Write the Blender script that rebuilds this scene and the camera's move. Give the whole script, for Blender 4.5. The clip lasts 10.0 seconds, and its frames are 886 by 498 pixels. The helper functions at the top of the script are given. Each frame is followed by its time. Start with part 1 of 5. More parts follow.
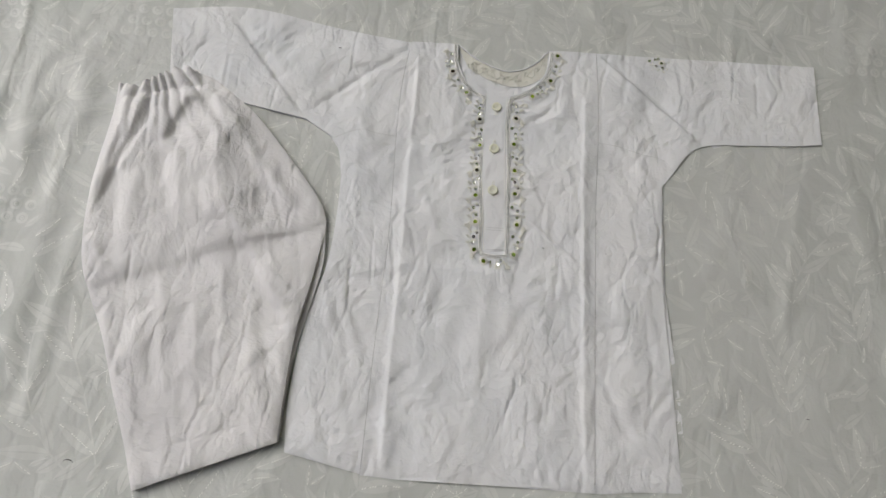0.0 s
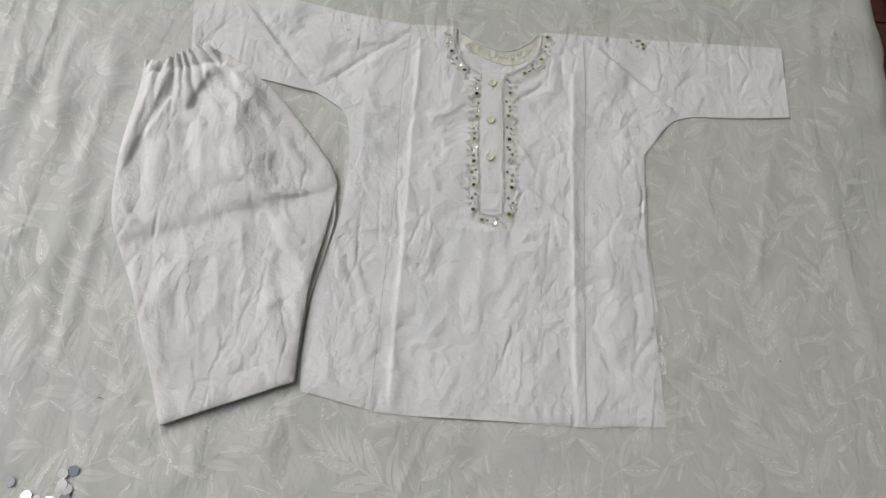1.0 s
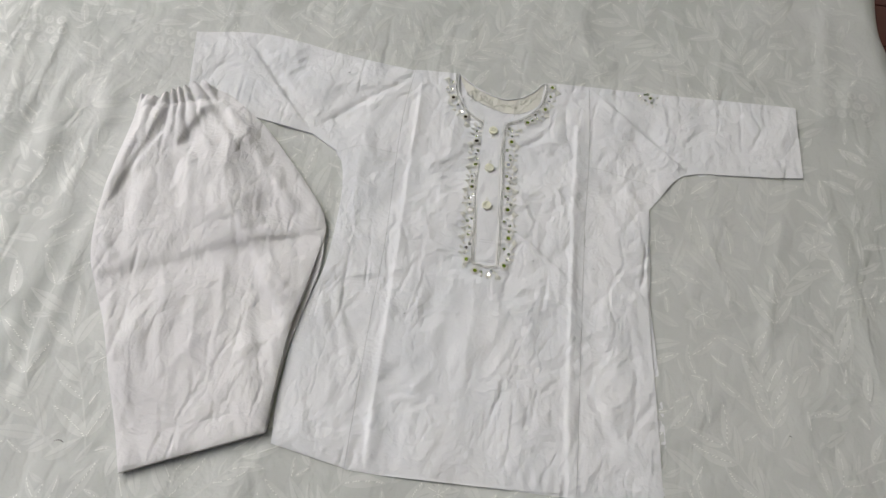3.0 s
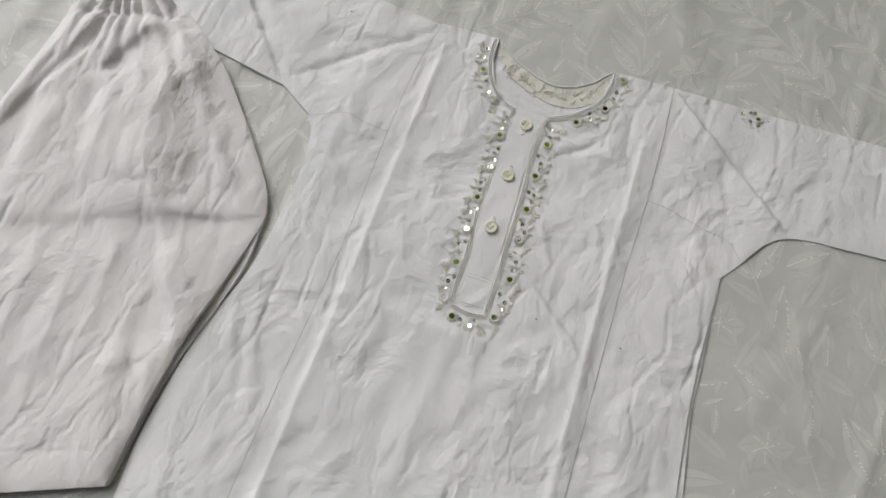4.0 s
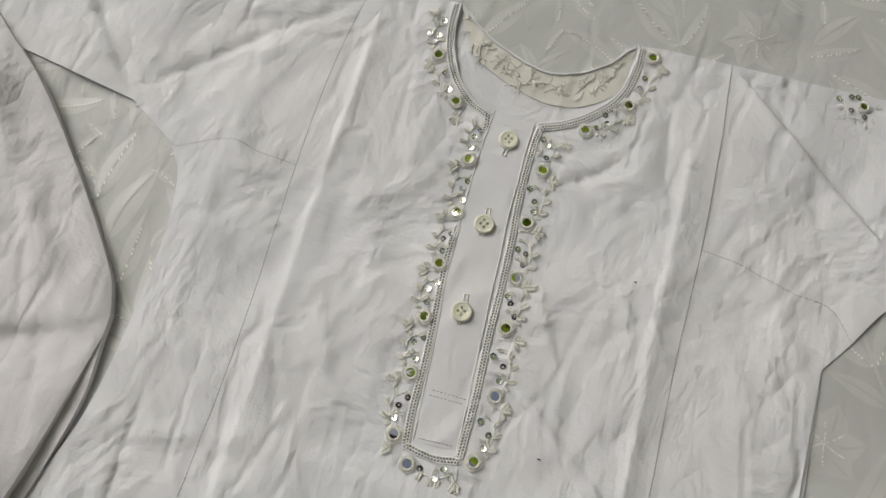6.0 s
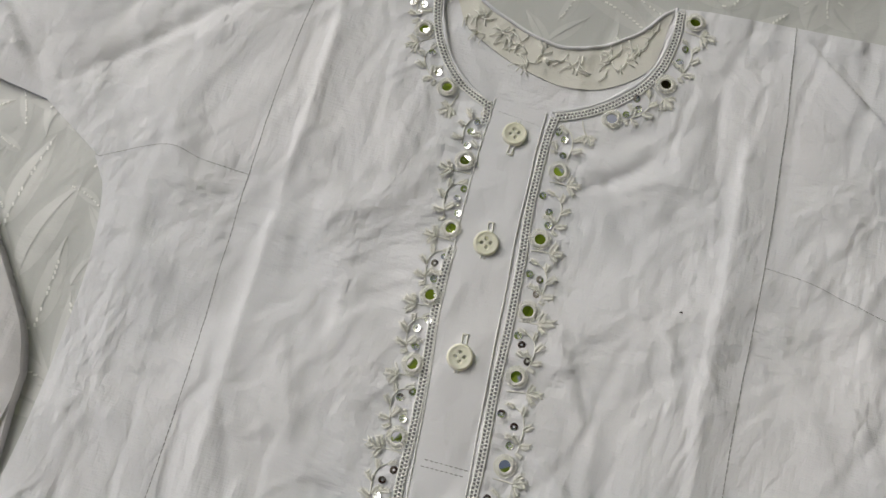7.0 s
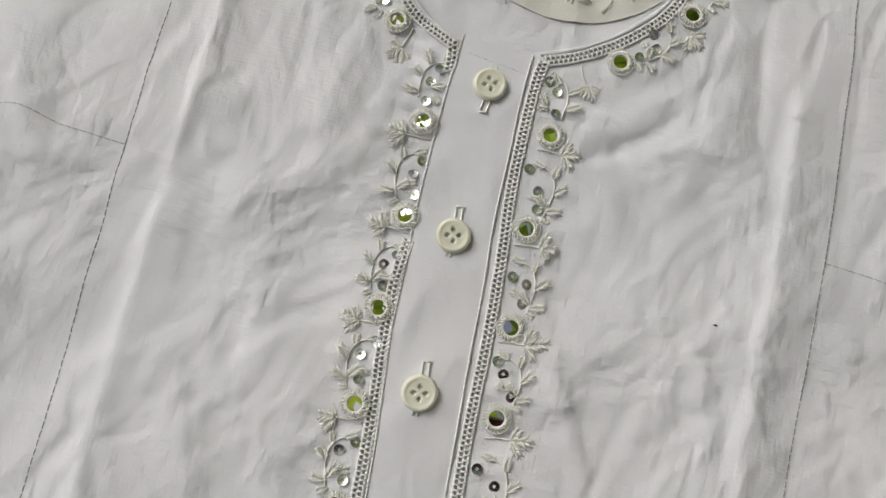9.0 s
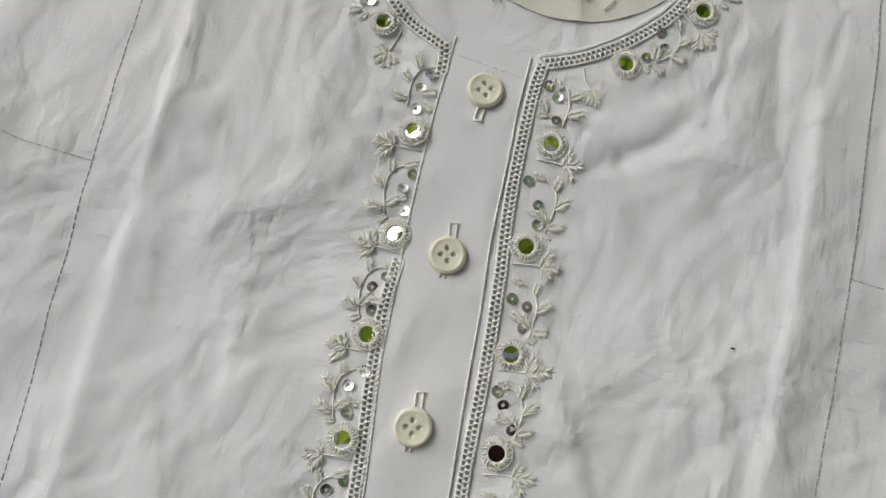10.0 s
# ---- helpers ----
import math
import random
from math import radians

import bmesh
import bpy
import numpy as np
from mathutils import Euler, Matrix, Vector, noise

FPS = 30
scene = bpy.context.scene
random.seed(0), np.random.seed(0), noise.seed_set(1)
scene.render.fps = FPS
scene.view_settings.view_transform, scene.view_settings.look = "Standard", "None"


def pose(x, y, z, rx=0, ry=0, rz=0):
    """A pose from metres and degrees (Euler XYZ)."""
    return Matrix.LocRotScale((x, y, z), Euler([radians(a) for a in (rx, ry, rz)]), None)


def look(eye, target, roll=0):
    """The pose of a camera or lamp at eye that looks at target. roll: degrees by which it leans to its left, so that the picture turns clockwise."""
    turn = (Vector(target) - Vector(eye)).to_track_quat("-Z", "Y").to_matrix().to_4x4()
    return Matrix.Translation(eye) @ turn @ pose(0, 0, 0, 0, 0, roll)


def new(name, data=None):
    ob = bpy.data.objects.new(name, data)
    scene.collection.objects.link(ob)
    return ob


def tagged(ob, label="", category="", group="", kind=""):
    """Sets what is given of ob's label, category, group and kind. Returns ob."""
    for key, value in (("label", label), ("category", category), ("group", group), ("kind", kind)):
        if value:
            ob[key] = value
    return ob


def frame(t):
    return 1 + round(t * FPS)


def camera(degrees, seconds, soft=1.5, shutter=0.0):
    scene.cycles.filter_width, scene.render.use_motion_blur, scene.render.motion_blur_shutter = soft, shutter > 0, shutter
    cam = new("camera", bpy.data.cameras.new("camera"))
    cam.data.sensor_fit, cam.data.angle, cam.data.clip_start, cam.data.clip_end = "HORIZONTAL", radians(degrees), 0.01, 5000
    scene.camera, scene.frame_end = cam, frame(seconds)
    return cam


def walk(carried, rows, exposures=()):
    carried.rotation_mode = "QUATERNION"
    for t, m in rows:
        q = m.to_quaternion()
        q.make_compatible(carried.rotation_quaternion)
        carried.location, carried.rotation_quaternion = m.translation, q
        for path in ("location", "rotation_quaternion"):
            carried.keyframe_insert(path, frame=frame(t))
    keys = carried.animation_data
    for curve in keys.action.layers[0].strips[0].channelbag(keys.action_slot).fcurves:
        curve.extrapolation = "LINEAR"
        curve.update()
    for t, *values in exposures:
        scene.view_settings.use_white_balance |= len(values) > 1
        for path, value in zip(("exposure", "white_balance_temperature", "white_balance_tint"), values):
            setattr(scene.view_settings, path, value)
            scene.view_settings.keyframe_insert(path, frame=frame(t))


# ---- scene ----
cam = camera(61.8, 10.0)
PATH = [
    (0, (-0.075, -0.377, 0.781), (-0.013, 0.229, -1.124), 10.8),
    (0.5, (-0.081, -0.441, 0.811), (0.025, 0.229, -1.07), 13.4),
    (1, (-0.085, -0.474, 0.823), (0.0, 0.199, -1.059), 11.8),
    (1.5, (-0.086, -0.483, 0.83), (0.009, 0.226, -1.038), 11.8),
    (2, (-0.082, -0.481, 0.835), (0.02, 0.256, -1.021), 11.6),
    (2.2, (-0.085, -0.482, 0.834), (0.017, 0.269, -1.017), 11.5),
    (3.3, (-0.023, -0.443, 0.739), (-0.068, 0.393, -1.077), 8.9),
    (3.5, (-0.004, -0.406, 0.701), (-0.092, 0.434, -1.113), 9.9),
    (4, (0.023, -0.301, 0.583), (-0.148, 0.389, -1.286), 6.0),
    (4.5, (0.03, -0.199, 0.492), (-0.165, 0.334, -1.426), -2.8),
    (5, (0.023, -0.157, 0.449), (-0.08, 0.307, -1.494), 3.4),
    (5.5, (0.016, -0.144, 0.429), (-0.086, 0.291, -1.521), 3.3),
    (6, (0.007, -0.13, 0.402), (-0.115, 0.389, -1.525), 3.1),
    (6.2, (0.008, -0.122, 0.391), (-0.172, 0.421, -1.526), -1.8),
    (7.3, (0.008, -0.069, 0.302), (-0.135, 0.318, -1.655), -6.2),
    (7.5, (0.008, -0.063, 0.293), (-0.121, 0.296, -1.67), -5.9),
    (8, (0.005, -0.062, 0.281), (-0.078, 0.295, -1.685), 0.9),
    (8.5, (0.002, -0.06, 0.272), (-0.062, 0.288, -1.696), 4.2),
    (9, (0.003, -0.047, 0.241), (-0.04, 0.285, -1.73), 6.3),
    (9.5, (0.005, -0.037, 0.225), (-0.053, 0.28, -1.749), 2.8),
    (10, (0.004, -0.036, 0.224), (-0.046, 0.283, -1.749), 4.0),
]
EXPOSURES = [(0.0, 0.06, 6020, 9.2), (1.0, 0.10, 6000, 9.2), (2.0, 0.24, 5980, 9.2), (3.5, 0.21, 5990, 9.2), (4.0, 0.12, 6010, 9.2), (5.5, 0.08, 6170, 8.4), (7.5, -0.01, 6080, 8.8), (8.5, 0.11, 6070, 8.8), (10.0, 0.06, 6070, 8.9)]
walk(cam, [(t, look(eye, target, roll)) for t, eye, target, roll in PATH], EXPOSURES)
SKY_STRENGTH, SUN_STRENGTH, UNSEEN_ROOF_EDGE = 0.066, 1.75, -0.2

# ---------------------------------------------------------------- daylight
SUN_UP, SUN_ROUND = radians(44), radians(-58)
world = bpy.data.worlds.new("daylight")
scene.world = world
world.use_nodes = True
wn = world.node_tree
sky = wn.nodes.new("ShaderNodeTexSky")
sky.sky_type, sky.sun_disc = "NISHITA", False
sky.sun_elevation, sky.sun_rotation = SUN_UP, SUN_ROUND
sky.air_density, sky.dust_density, sky.ozone_density = 1.0, 9.0, 1.0
wn.nodes["Background"].inputs["Strength"].default_value = SKY_STRENGTH
wn.links.new(sky.outputs[0], wn.nodes["Background"].inputs["Color"])
sun_data = bpy.data.lights.new("sun", "SUN")
sun_data.energy, sun_data.angle, sun_data.color = SUN_STRENGTH, radians(46), (1.0, 0.975, 0.93)
sun = new("sun", sun_data)
sun.matrix_world = look((math.sin(SUN_ROUND) * math.cos(SUN_UP) * 9, math.cos(SUN_ROUND) * math.cos(SUN_UP) * 9, math.sin(SUN_UP) * 9), (0, 0, 0))


# ---------------------------------------------------------------- materials
def material(name, color, rough=0.8, metal=0.0, vary=0.06, scale=25.0, fine=900.0, bump=0.15, bump_far=0.0006,
             sheen=0.0, random_tint=0.0, coat=0.0, through_light=0.0, spec=0.5, stretch=(1, 1, 1), tint=None, crinkle=0.0):
    """A node material: base colour with blotches and grain at two scales, and fine relief."""
    m = bpy.data.materials.new(name)
    m.use_nodes = True
    nt = m.node_tree
    b = nt.nodes["Principled BSDF"]
    b.inputs["Roughness"].default_value = rough
    b.inputs["Metallic"].default_value = metal
    b.inputs["Sheen Weight"].default_value = sheen
    b.inputs["Coat Weight"].default_value = coat
    b.inputs["Specular IOR Level"].default_value = spec
    if through_light:
        b.inputs["Subsurface Weight"].default_value = through_light
        b.inputs["Subsurface Radius"].default_value = (0.004, 0.004, 0.003)
        b.inputs["Subsurface Scale"].default_value = 0.5
    co = nt.nodes.new("ShaderNodeTexCoord")
    mp = nt.nodes.new("ShaderNodeMapping")
    mp.inputs["Scale"].default_value = stretch
    nt.links.new(co.outputs["Object"], mp.inputs["Vector"])
    big, small = nt.nodes.new("ShaderNodeTexNoise"), nt.nodes.new("ShaderNodeTexNoise")
    big.inputs["Scale"].default_value, big.inputs["Detail"].default_value = scale, 4
    small.inputs["Scale"].default_value, small.inputs["Detail"].default_value = fine, 2
    for n in (big, small):
        nt.links.new(mp.outputs["Vector"], n.inputs["Vector"])
    other = tint or tuple(c * (1 - vary) for c in color)
    mix = nt.nodes.new("ShaderNodeMix")
    mix.data_type = "RGBA"
    mix.inputs["A"].default_value = (*other, 1)
    mix.inputs["B"].default_value = (*color, 1)
    ramp = nt.nodes.new("ShaderNodeMapRange")
    ramp.inputs["From Min"].default_value, ramp.inputs["From Max"].default_value = 0.3, 0.65
    nt.links.new(big.outputs["Fac"], ramp.inputs["Value"])
    nt.links.new(ramp.outputs["Result"], mix.inputs["Factor"])
    grain = nt.nodes.new("ShaderNodeMix")
    grain.data_type, grain.blend_type = "RGBA", "MULTIPLY"
    grain.inputs["Factor"].default_value = vary
    nt.links.new(mix.outputs["Result"], grain.inputs["A"])
    nt.links.new(small.outputs["Color"], grain.inputs["B"])
    last = grain.outputs["Result"]
    if random_tint:
        info = nt.nodes.new("ShaderNodeObjectInfo")
        hsv = nt.nodes.new("ShaderNodeHueSaturation")
        span = nt.nodes.new("ShaderNodeMapRange")
        span.inputs["To Min"].default_value, span.inputs["To Max"].default_value = 1 - random_tint, 1 + random_tint * 0.4
        nt.links.new(info.outputs["Random"], span.inputs["Value"])
        nt.links.new(span.outputs["Result"], hsv.inputs["Value"])
        nt.links.new(last, hsv.inputs["Color"])
        last = hsv.outputs["Color"]
    nt.links.new(last, b.inputs["Base Color"])
    if bump:
        bp = nt.nodes.new("ShaderNodeBump")
        bp.inputs["Strength"].default_value, bp.inputs["Distance"].default_value = bump, bump_far
        add = nt.nodes.new("ShaderNodeMath")
        add.operation = "MULTIPLY_ADD"
        add.inputs[1].default_value = 3.0
        mid = nt.nodes.new("ShaderNodeTexNoise")
        mid.inputs["Scale"].default_value, mid.inputs["Detail"].default_value = fine / 9, 3
        nt.links.new(mp.outputs["Vector"], mid.inputs["Vector"])
        nt.links.new(mid.outputs["Fac"], add.inputs[0])
        nt.links.new(small.outputs["Fac"], add.inputs[2])
        nt.links.new(add.outputs[0], bp.inputs["Height"])
        if crinkle:
            nt.links.new(creased_normal(nt, co.outputs["Object"], crinkle), bp.inputs["Normal"])
        nt.links.new(bp.outputs["Normal"], b.inputs["Normal"])
    return m


def creased_normal(nt, where, amount):
    """Relief of handled cotton: slack undulation, nets of thin pressed creases in patches, and slubs along warp and weft."""
    def node(kind, **values):
        n = nt.nodes.new(kind)
        for key, value in values.items():
            n.inputs[key].default_value = value
        return n

    def bump(height, depth, under):
        n = node("ShaderNodeBump", Strength=min(1.0, amount), Distance=depth)
        nt.links.new(height, n.inputs["Height"])
        if under:
            nt.links.new(under, n.inputs["Normal"])
        return n.outputs["Normal"]

    soft = node("ShaderNodeTexNoise", Scale=15.0, Detail=4.5, Distortion=0.5)
    nt.links.new(where, soft.inputs["Vector"])
    normal = bump(soft.outputs["Fac"], 0.0100, None)
    drift = node("ShaderNodeTexNoise", Scale=24.0, Detail=2.0)
    nt.links.new(where, drift.inputs["Vector"])
    bent = nt.nodes.new("ShaderNodeVectorMath")
    bent.operation = "MULTIPLY_ADD"
    bent.inputs[1].default_value = (0.012, 0.012, 0.0)
    nt.links.new(drift.outputs["Color"], bent.inputs[0])
    nt.links.new(where, bent.inputs[2])
    for size, turn, long, depth, wide, seed in ((15, 0.35, (1.7, 0.6, 1), 0.0008, 0.13, 0.0), (27, -0.65, (1.6, 0.6, 1), 0.0006, 0.16, 3.1), (55, 0.8, (1.4, 0.7, 1), 0.0003, 0.20, 7.7), (110, 0.5, (1.3, 0.8, 1), 0.00016, 0.25, 5.2)):
        place = nt.nodes.new("ShaderNodeMapping")
        place.inputs["Location"].default_value, place.inputs["Rotation"].default_value, place.inputs["Scale"].default_value = (seed, seed, 0), (0, 0, turn), long
        nt.links.new(bent.outputs[0], place.inputs["Vector"])
        net = node("ShaderNodeTexVoronoi", Scale=size)
        net.voronoi_dimensions, net.feature = "2D", "DISTANCE_TO_EDGE"
        nt.links.new(place.outputs["Vector"], net.inputs["Vector"])
        edge = node("ShaderNodeMapRange", **{"From Min": 0.0, "From Max": wide})
        edge.interpolation_type = "SMOOTHSTEP"
        nt.links.new(net.outputs["Distance"], edge.inputs["Value"])
        patch = node("ShaderNodeTexNoise", Scale=7 + size * 0.16, Detail=1.0)
        nt.links.new(place.outputs["Vector"], patch.inputs["Vector"])
        some = node("ShaderNodeMapRange", **{"From Min": 0.46, "From Max": 0.66})
        nt.links.new(patch.outputs["Fac"], some.inputs["Value"])
        both = nt.nodes.new("ShaderNodeMath")
        both.operation = "MULTIPLY"
        nt.links.new(edge.outputs["Result"], both.inputs[0])
        nt.links.new(some.outputs["Result"], both.inputs[1])
        normal = bump(both.outputs[0], depth, normal)
    for long in ((1, 0.14, 1), (0.14, 1, 1)):
        place = nt.nodes.new("ShaderNodeMapping")
        place.inputs["Scale"].default_value = long
        nt.links.new(where, place.inputs["Vector"])
        slub = node("ShaderNodeTexNoise", Scale=1100.0, Detail=2.0)
        nt.links.new(place.outputs["Vector"], slub.inputs["Vector"])
        normal = bump(slub.outputs["Fac"], 0.00016, normal)
    return normal


def shiny(name, color, rough, metal=1.0):
    m = bpy.data.materials.new(name)
    m.use_nodes = True
    nt = m.node_tree
    b = nt.nodes["Principled BSDF"]
    b.inputs["Base Color"].default_value = (*color, 1)
    b.inputs["Metallic"].default_value = metal
    n = nt.nodes.new("ShaderNodeTexNoise")
    n.inputs["Scale"].default_value = 700
    r = nt.nodes.new("ShaderNodeMapRange")
    r.inputs["To Min"].default_value, r.inputs["To Max"].default_value = rough * 0.5, rough * 1.5
    nt.links.new(n.outputs["Fac"], r.inputs["Value"])
    nt.links.new(r.outputs["Result"], b.inputs["Roughness"])
    return m


COTTON = material("white cotton", (0.795, 0.790, 0.806), 0.9, vary=0.06, scale=9, fine=1500, bump=0.14, bump_far=0.0006, crinkle=1.0, tint=(0.742, 0.75, 0.778))
PLACKET_COTTON = material("flat pressed cotton", (0.785, 0.782, 0.80), 0.9, vary=0.06, scale=9, fine=1500, bump=0.12, bump_far=0.0006, crinkle=0.4, tint=(0.742, 0.75, 0.778))
PANTS_COTTON = material("warm white cotton", (0.79, 0.772, 0.776), 0.87, vary=0.06, scale=11, fine=1500, bump=0.14, bump_far=0.0006, crinkle=1.0, tint=(0.74, 0.722, 0.738))
SHEET = material("damask ground", (0.59, 0.595, 0.58), 0.55, vary=0.08, scale=5, fine=1100, bump=0.10, bump_far=0.0006, crinkle=0.55, tint=(0.53, 0.545, 0.52))
DAMASK = material("damask satin figure", (0.64, 0.645, 0.622), 0.38, vary=0.07, scale=30, fine=1400, bump=0.2, bump_far=0.0004, sheen=0.2, crinkle=0.4)
GLINT = material("white floss dashes", (0.92, 0.92, 0.88), 0.25, vary=0.03, scale=200, fine=3000, bump=0.1)
CREAM = material("cream facing", (0.755, 0.74, 0.675), 0.8, vary=0.07, scale=60, fine=1600, bump=0.3, bump_far=0.0006)
FLOSS = material("ivory floss", (0.955, 0.945, 0.865), 0.26, vary=0.05, scale=300, fine=4000, bump=0.3, bump_far=0.0002, random_tint=0.05, spec=1.0, coat=0.25)
BRAID = material("silver grey floss", (0.92, 0.915, 0.885), 0.36, vary=0.06, scale=350, fine=4000, bump=0.3, bump_far=0.0002)
# flat grey that paints shade into the holes of the braid
BRAID_GAP_SHADE = material("grey shade in the braid gaps", (0.34, 0.34, 0.35), 0.8, vary=0.15, scale=300, fine=3000, bump=0.2)
SEAM = material("seam thread", (0.40, 0.39, 0.385), 0.7, vary=0.15, scale=300, fine=3000, bump=0.2)
BUTTON = material("pearly cream plastic", (0.84, 0.83, 0.68), 0.28, vary=0.06, scale=180, fine=900, bump=0.05, coat=0.3, through_light=0.2)
MIRROR = shiny("mirror glass", (0.88, 0.88, 0.84), 0.02)
SEQUIN = shiny("silver sequin film", (0.93, 0.93, 0.91), 0.24)
LINT = material("dark lint", (0.05, 0.04, 0.035), 0.9, bump=0)
DARK_FLOOR = material("red-brown boards", (0.085, 0.028, 0.02), 0.5, vary=0.4, scale=6, fine=120, bump=0.3, stretch=(6, 1, 1))
UNSEEN_ROOF = material("red-brown boards of the unseen roof", (0.11, 0.04, 0.03), 0.7, vary=0.4, scale=5, fine=90, bump=0.3, stretch=(1, 6, 1))
PLASTER = material("pale plaster", (0.42, 0.39, 0.35), 0.9, vary=0.1, scale=3, fine=80, bump=0.3, bump_far=0.003)
WOOD = material("bed wood", (0.16, 0.08, 0.045), 0.5, vary=0.3, scale=8, fine=150, bump=0.2, stretch=(1, 8, 1))
RED = material("orange-red cloth", (0.62, 0.05, 0.015), 0.8, vary=0.2, scale=20, fine=900, bump=0.3)
LILAC = material("pale lilac cloth", (0.66, 0.66, 0.78), 0.8, vary=0.08, scale=20, fine=900, bump=0.3)
LEAF = material("tree leaves", (0.12, 0.19, 0.03), 0.45, vary=0.5, scale=1.2, fine=30, bump=0.1, tint=(0.06, 0.10, 0.014))
ln = LEAF.node_tree
glow_through, blend = ln.nodes.new("ShaderNodeBsdfTranslucent"), ln.nodes.new("ShaderNodeMixShader")
glow_through.inputs["Color"].default_value = (0.42, 0.55, 0.05, 1)
blend.inputs[0].default_value = 0.55
ln.links.new(ln.nodes["Principled BSDF"].outputs[0], blend.inputs[1])
ln.links.new(glow_through.outputs[0], blend.inputs[2])
ln.links.new(blend.outputs[0], ln.nodes["Material Output"].inputs["Surface"])
BARK = material("bark", (0.12, 0.09, 0.065), 0.9, vary=0.4, scale=7, fine=60, bump=0.6, bump_far=0.02)
EARTH = material("bare earth", (0.16, 0.12, 0.085), 0.95, vary=0.3, scale=0.8, fine=30, bump=0.4, bump_far=0.01)


# ---------------------------------------------------------------- tools for shapes
class Geo:
    """Vertices and faces that become one mesh."""

    def __init__(self):
        self.v, self.f = [], []

    def tube(self, pts, r, n=5, beads=0.0, pitch=0.001):
        """A cord along pts; r is one radius or one for each point; beads makes it knobbly like twisted floss."""
        pts = [Vector(p) for p in pts]
        start, dist = len(self.v), 0.0
        for i, p in enumerate(pts):
            a, b = pts[max(i - 1, 0)], pts[min(i + 1, len(pts) - 1)]
            d = b - a
            d = d.normalized() if d.length > 1e-9 else Vector((1, 0, 0))
            s = d.cross(Vector((0, 0, 1)))
            s = s.normalized() if s.length > 1e-6 else Vector((1, 0, 0))
            u = s.cross(d)
            if i:
                dist += (p - pts[i - 1]).length
            rad = (r[i] if isinstance(r, (list, tuple)) else r) * (1 + beads * math.sin(dist / pitch * 2 * math.pi))
            for k in range(n):
                w = 2 * math.pi * k / n
                self.v.append(tuple(p + s * (rad * math.cos(w)) + u * (rad * math.sin(w))))
        for i in range(len(pts) - 1):
            for k in range(n):
                a, b = start + i * n + k, start + i * n + (k + 1) % n
                self.f.append((a, b, b + n, a + n))
        self.f.append(tuple(start + k for k in reversed(range(n))))
        self.f.append(tuple(start + (len(pts) - 1) * n + k for k in range(n)))

    def box(self, lo, hi):
        s = len(self.v)
        for z in (lo[2], hi[2]):
            for x, y in ((lo[0], lo[1]), (hi[0], lo[1]), (hi[0], hi[1]), (lo[0], hi[1])):
                self.v.append((x, y, z))
        self.f += [tuple(s + i for i in q) for q in ((3, 2, 1, 0), (4, 5, 6, 7), (0, 1, 5, 4), (1, 2, 6, 5), (2, 3, 7, 6), (3, 0, 4, 7))]

    def mesh(self, name, mat, smooth=True):
        me = bpy.data.meshes.new(name)
        me.from_pydata([tuple(p) for p in self.v], [], self.f)
        me.materials.append(mat)
        if smooth:
            me.polygons.foreach_set("use_smooth", [True] * len(me.polygons))
        me.update()
        return me


def part(name, data, parent, label="", m=None, kind=""):
    ob = new(name, data)
    ob.parent = parent
    if m is not None:
        ob.matrix_basis = m
    return tagged(ob, label=label, kind=kind)


def thing(name, label, category, at=(0, 0, 0), group="", kind=""):
    ob = new(name)
    ob.location = at
    return tagged(ob, label, category, group, kind)


TABLE = np.random.RandomState(7).rand(256, 256)


def grain2(x, y, cell, seed=0):
    """Smooth value noise from 0 to 1, with one node every cell metres."""
    x, y = np.asarray(x) / cell + seed * 17.31, np.asarray(y) / cell + seed * 5.77
    i, j = np.floor(x).astype(int), np.floor(y).astype(int)
    u, w = x - i, y - j
    u, w = u * u * u * (u * (u * 6 - 15) + 10), w * w * w * (w * (w * 6 - 15) + 10)
    t = lambda a, b: TABLE[a % 256, b % 256]
    return (t(i, j) * (1 - u) + t(i + 1, j) * u) * (1 - w) + (t(i, j + 1) * (1 - u) + t(i + 1, j + 1) * u) * w


def rumple(x, y, cell, seed=0):
    """Crumpled cloth, 0 to 1, with soft creases along its ridges."""
    wx = x + cell * 0.5 * (grain2(x, y, cell * 1.3, seed + 3) - 0.5)
    wy = y + cell * 0.5 * (grain2(x, y, cell * 1.3, seed + 4) - 0.5)
    d = np.abs(grain2(wx, wy, cell, seed) * 2 - 1)
    return 1 - np.sqrt(d * d + 0.0015)


def streaks(x, y, cell, angle, ratio, seed=0):
    """Creases that run along one direction (degrees), fading in and out over the cloth."""
    a = radians(angle)
    u, v = -x * math.sin(a) + y * math.cos(a), (x * math.cos(a) + y * math.sin(a)) / ratio
    return (rumple(u, v, cell, seed) - 0.55) * np.clip(grain2(x, y, cell * 3.5, seed + 8) * 2.4 - 0.55, 0, 1)


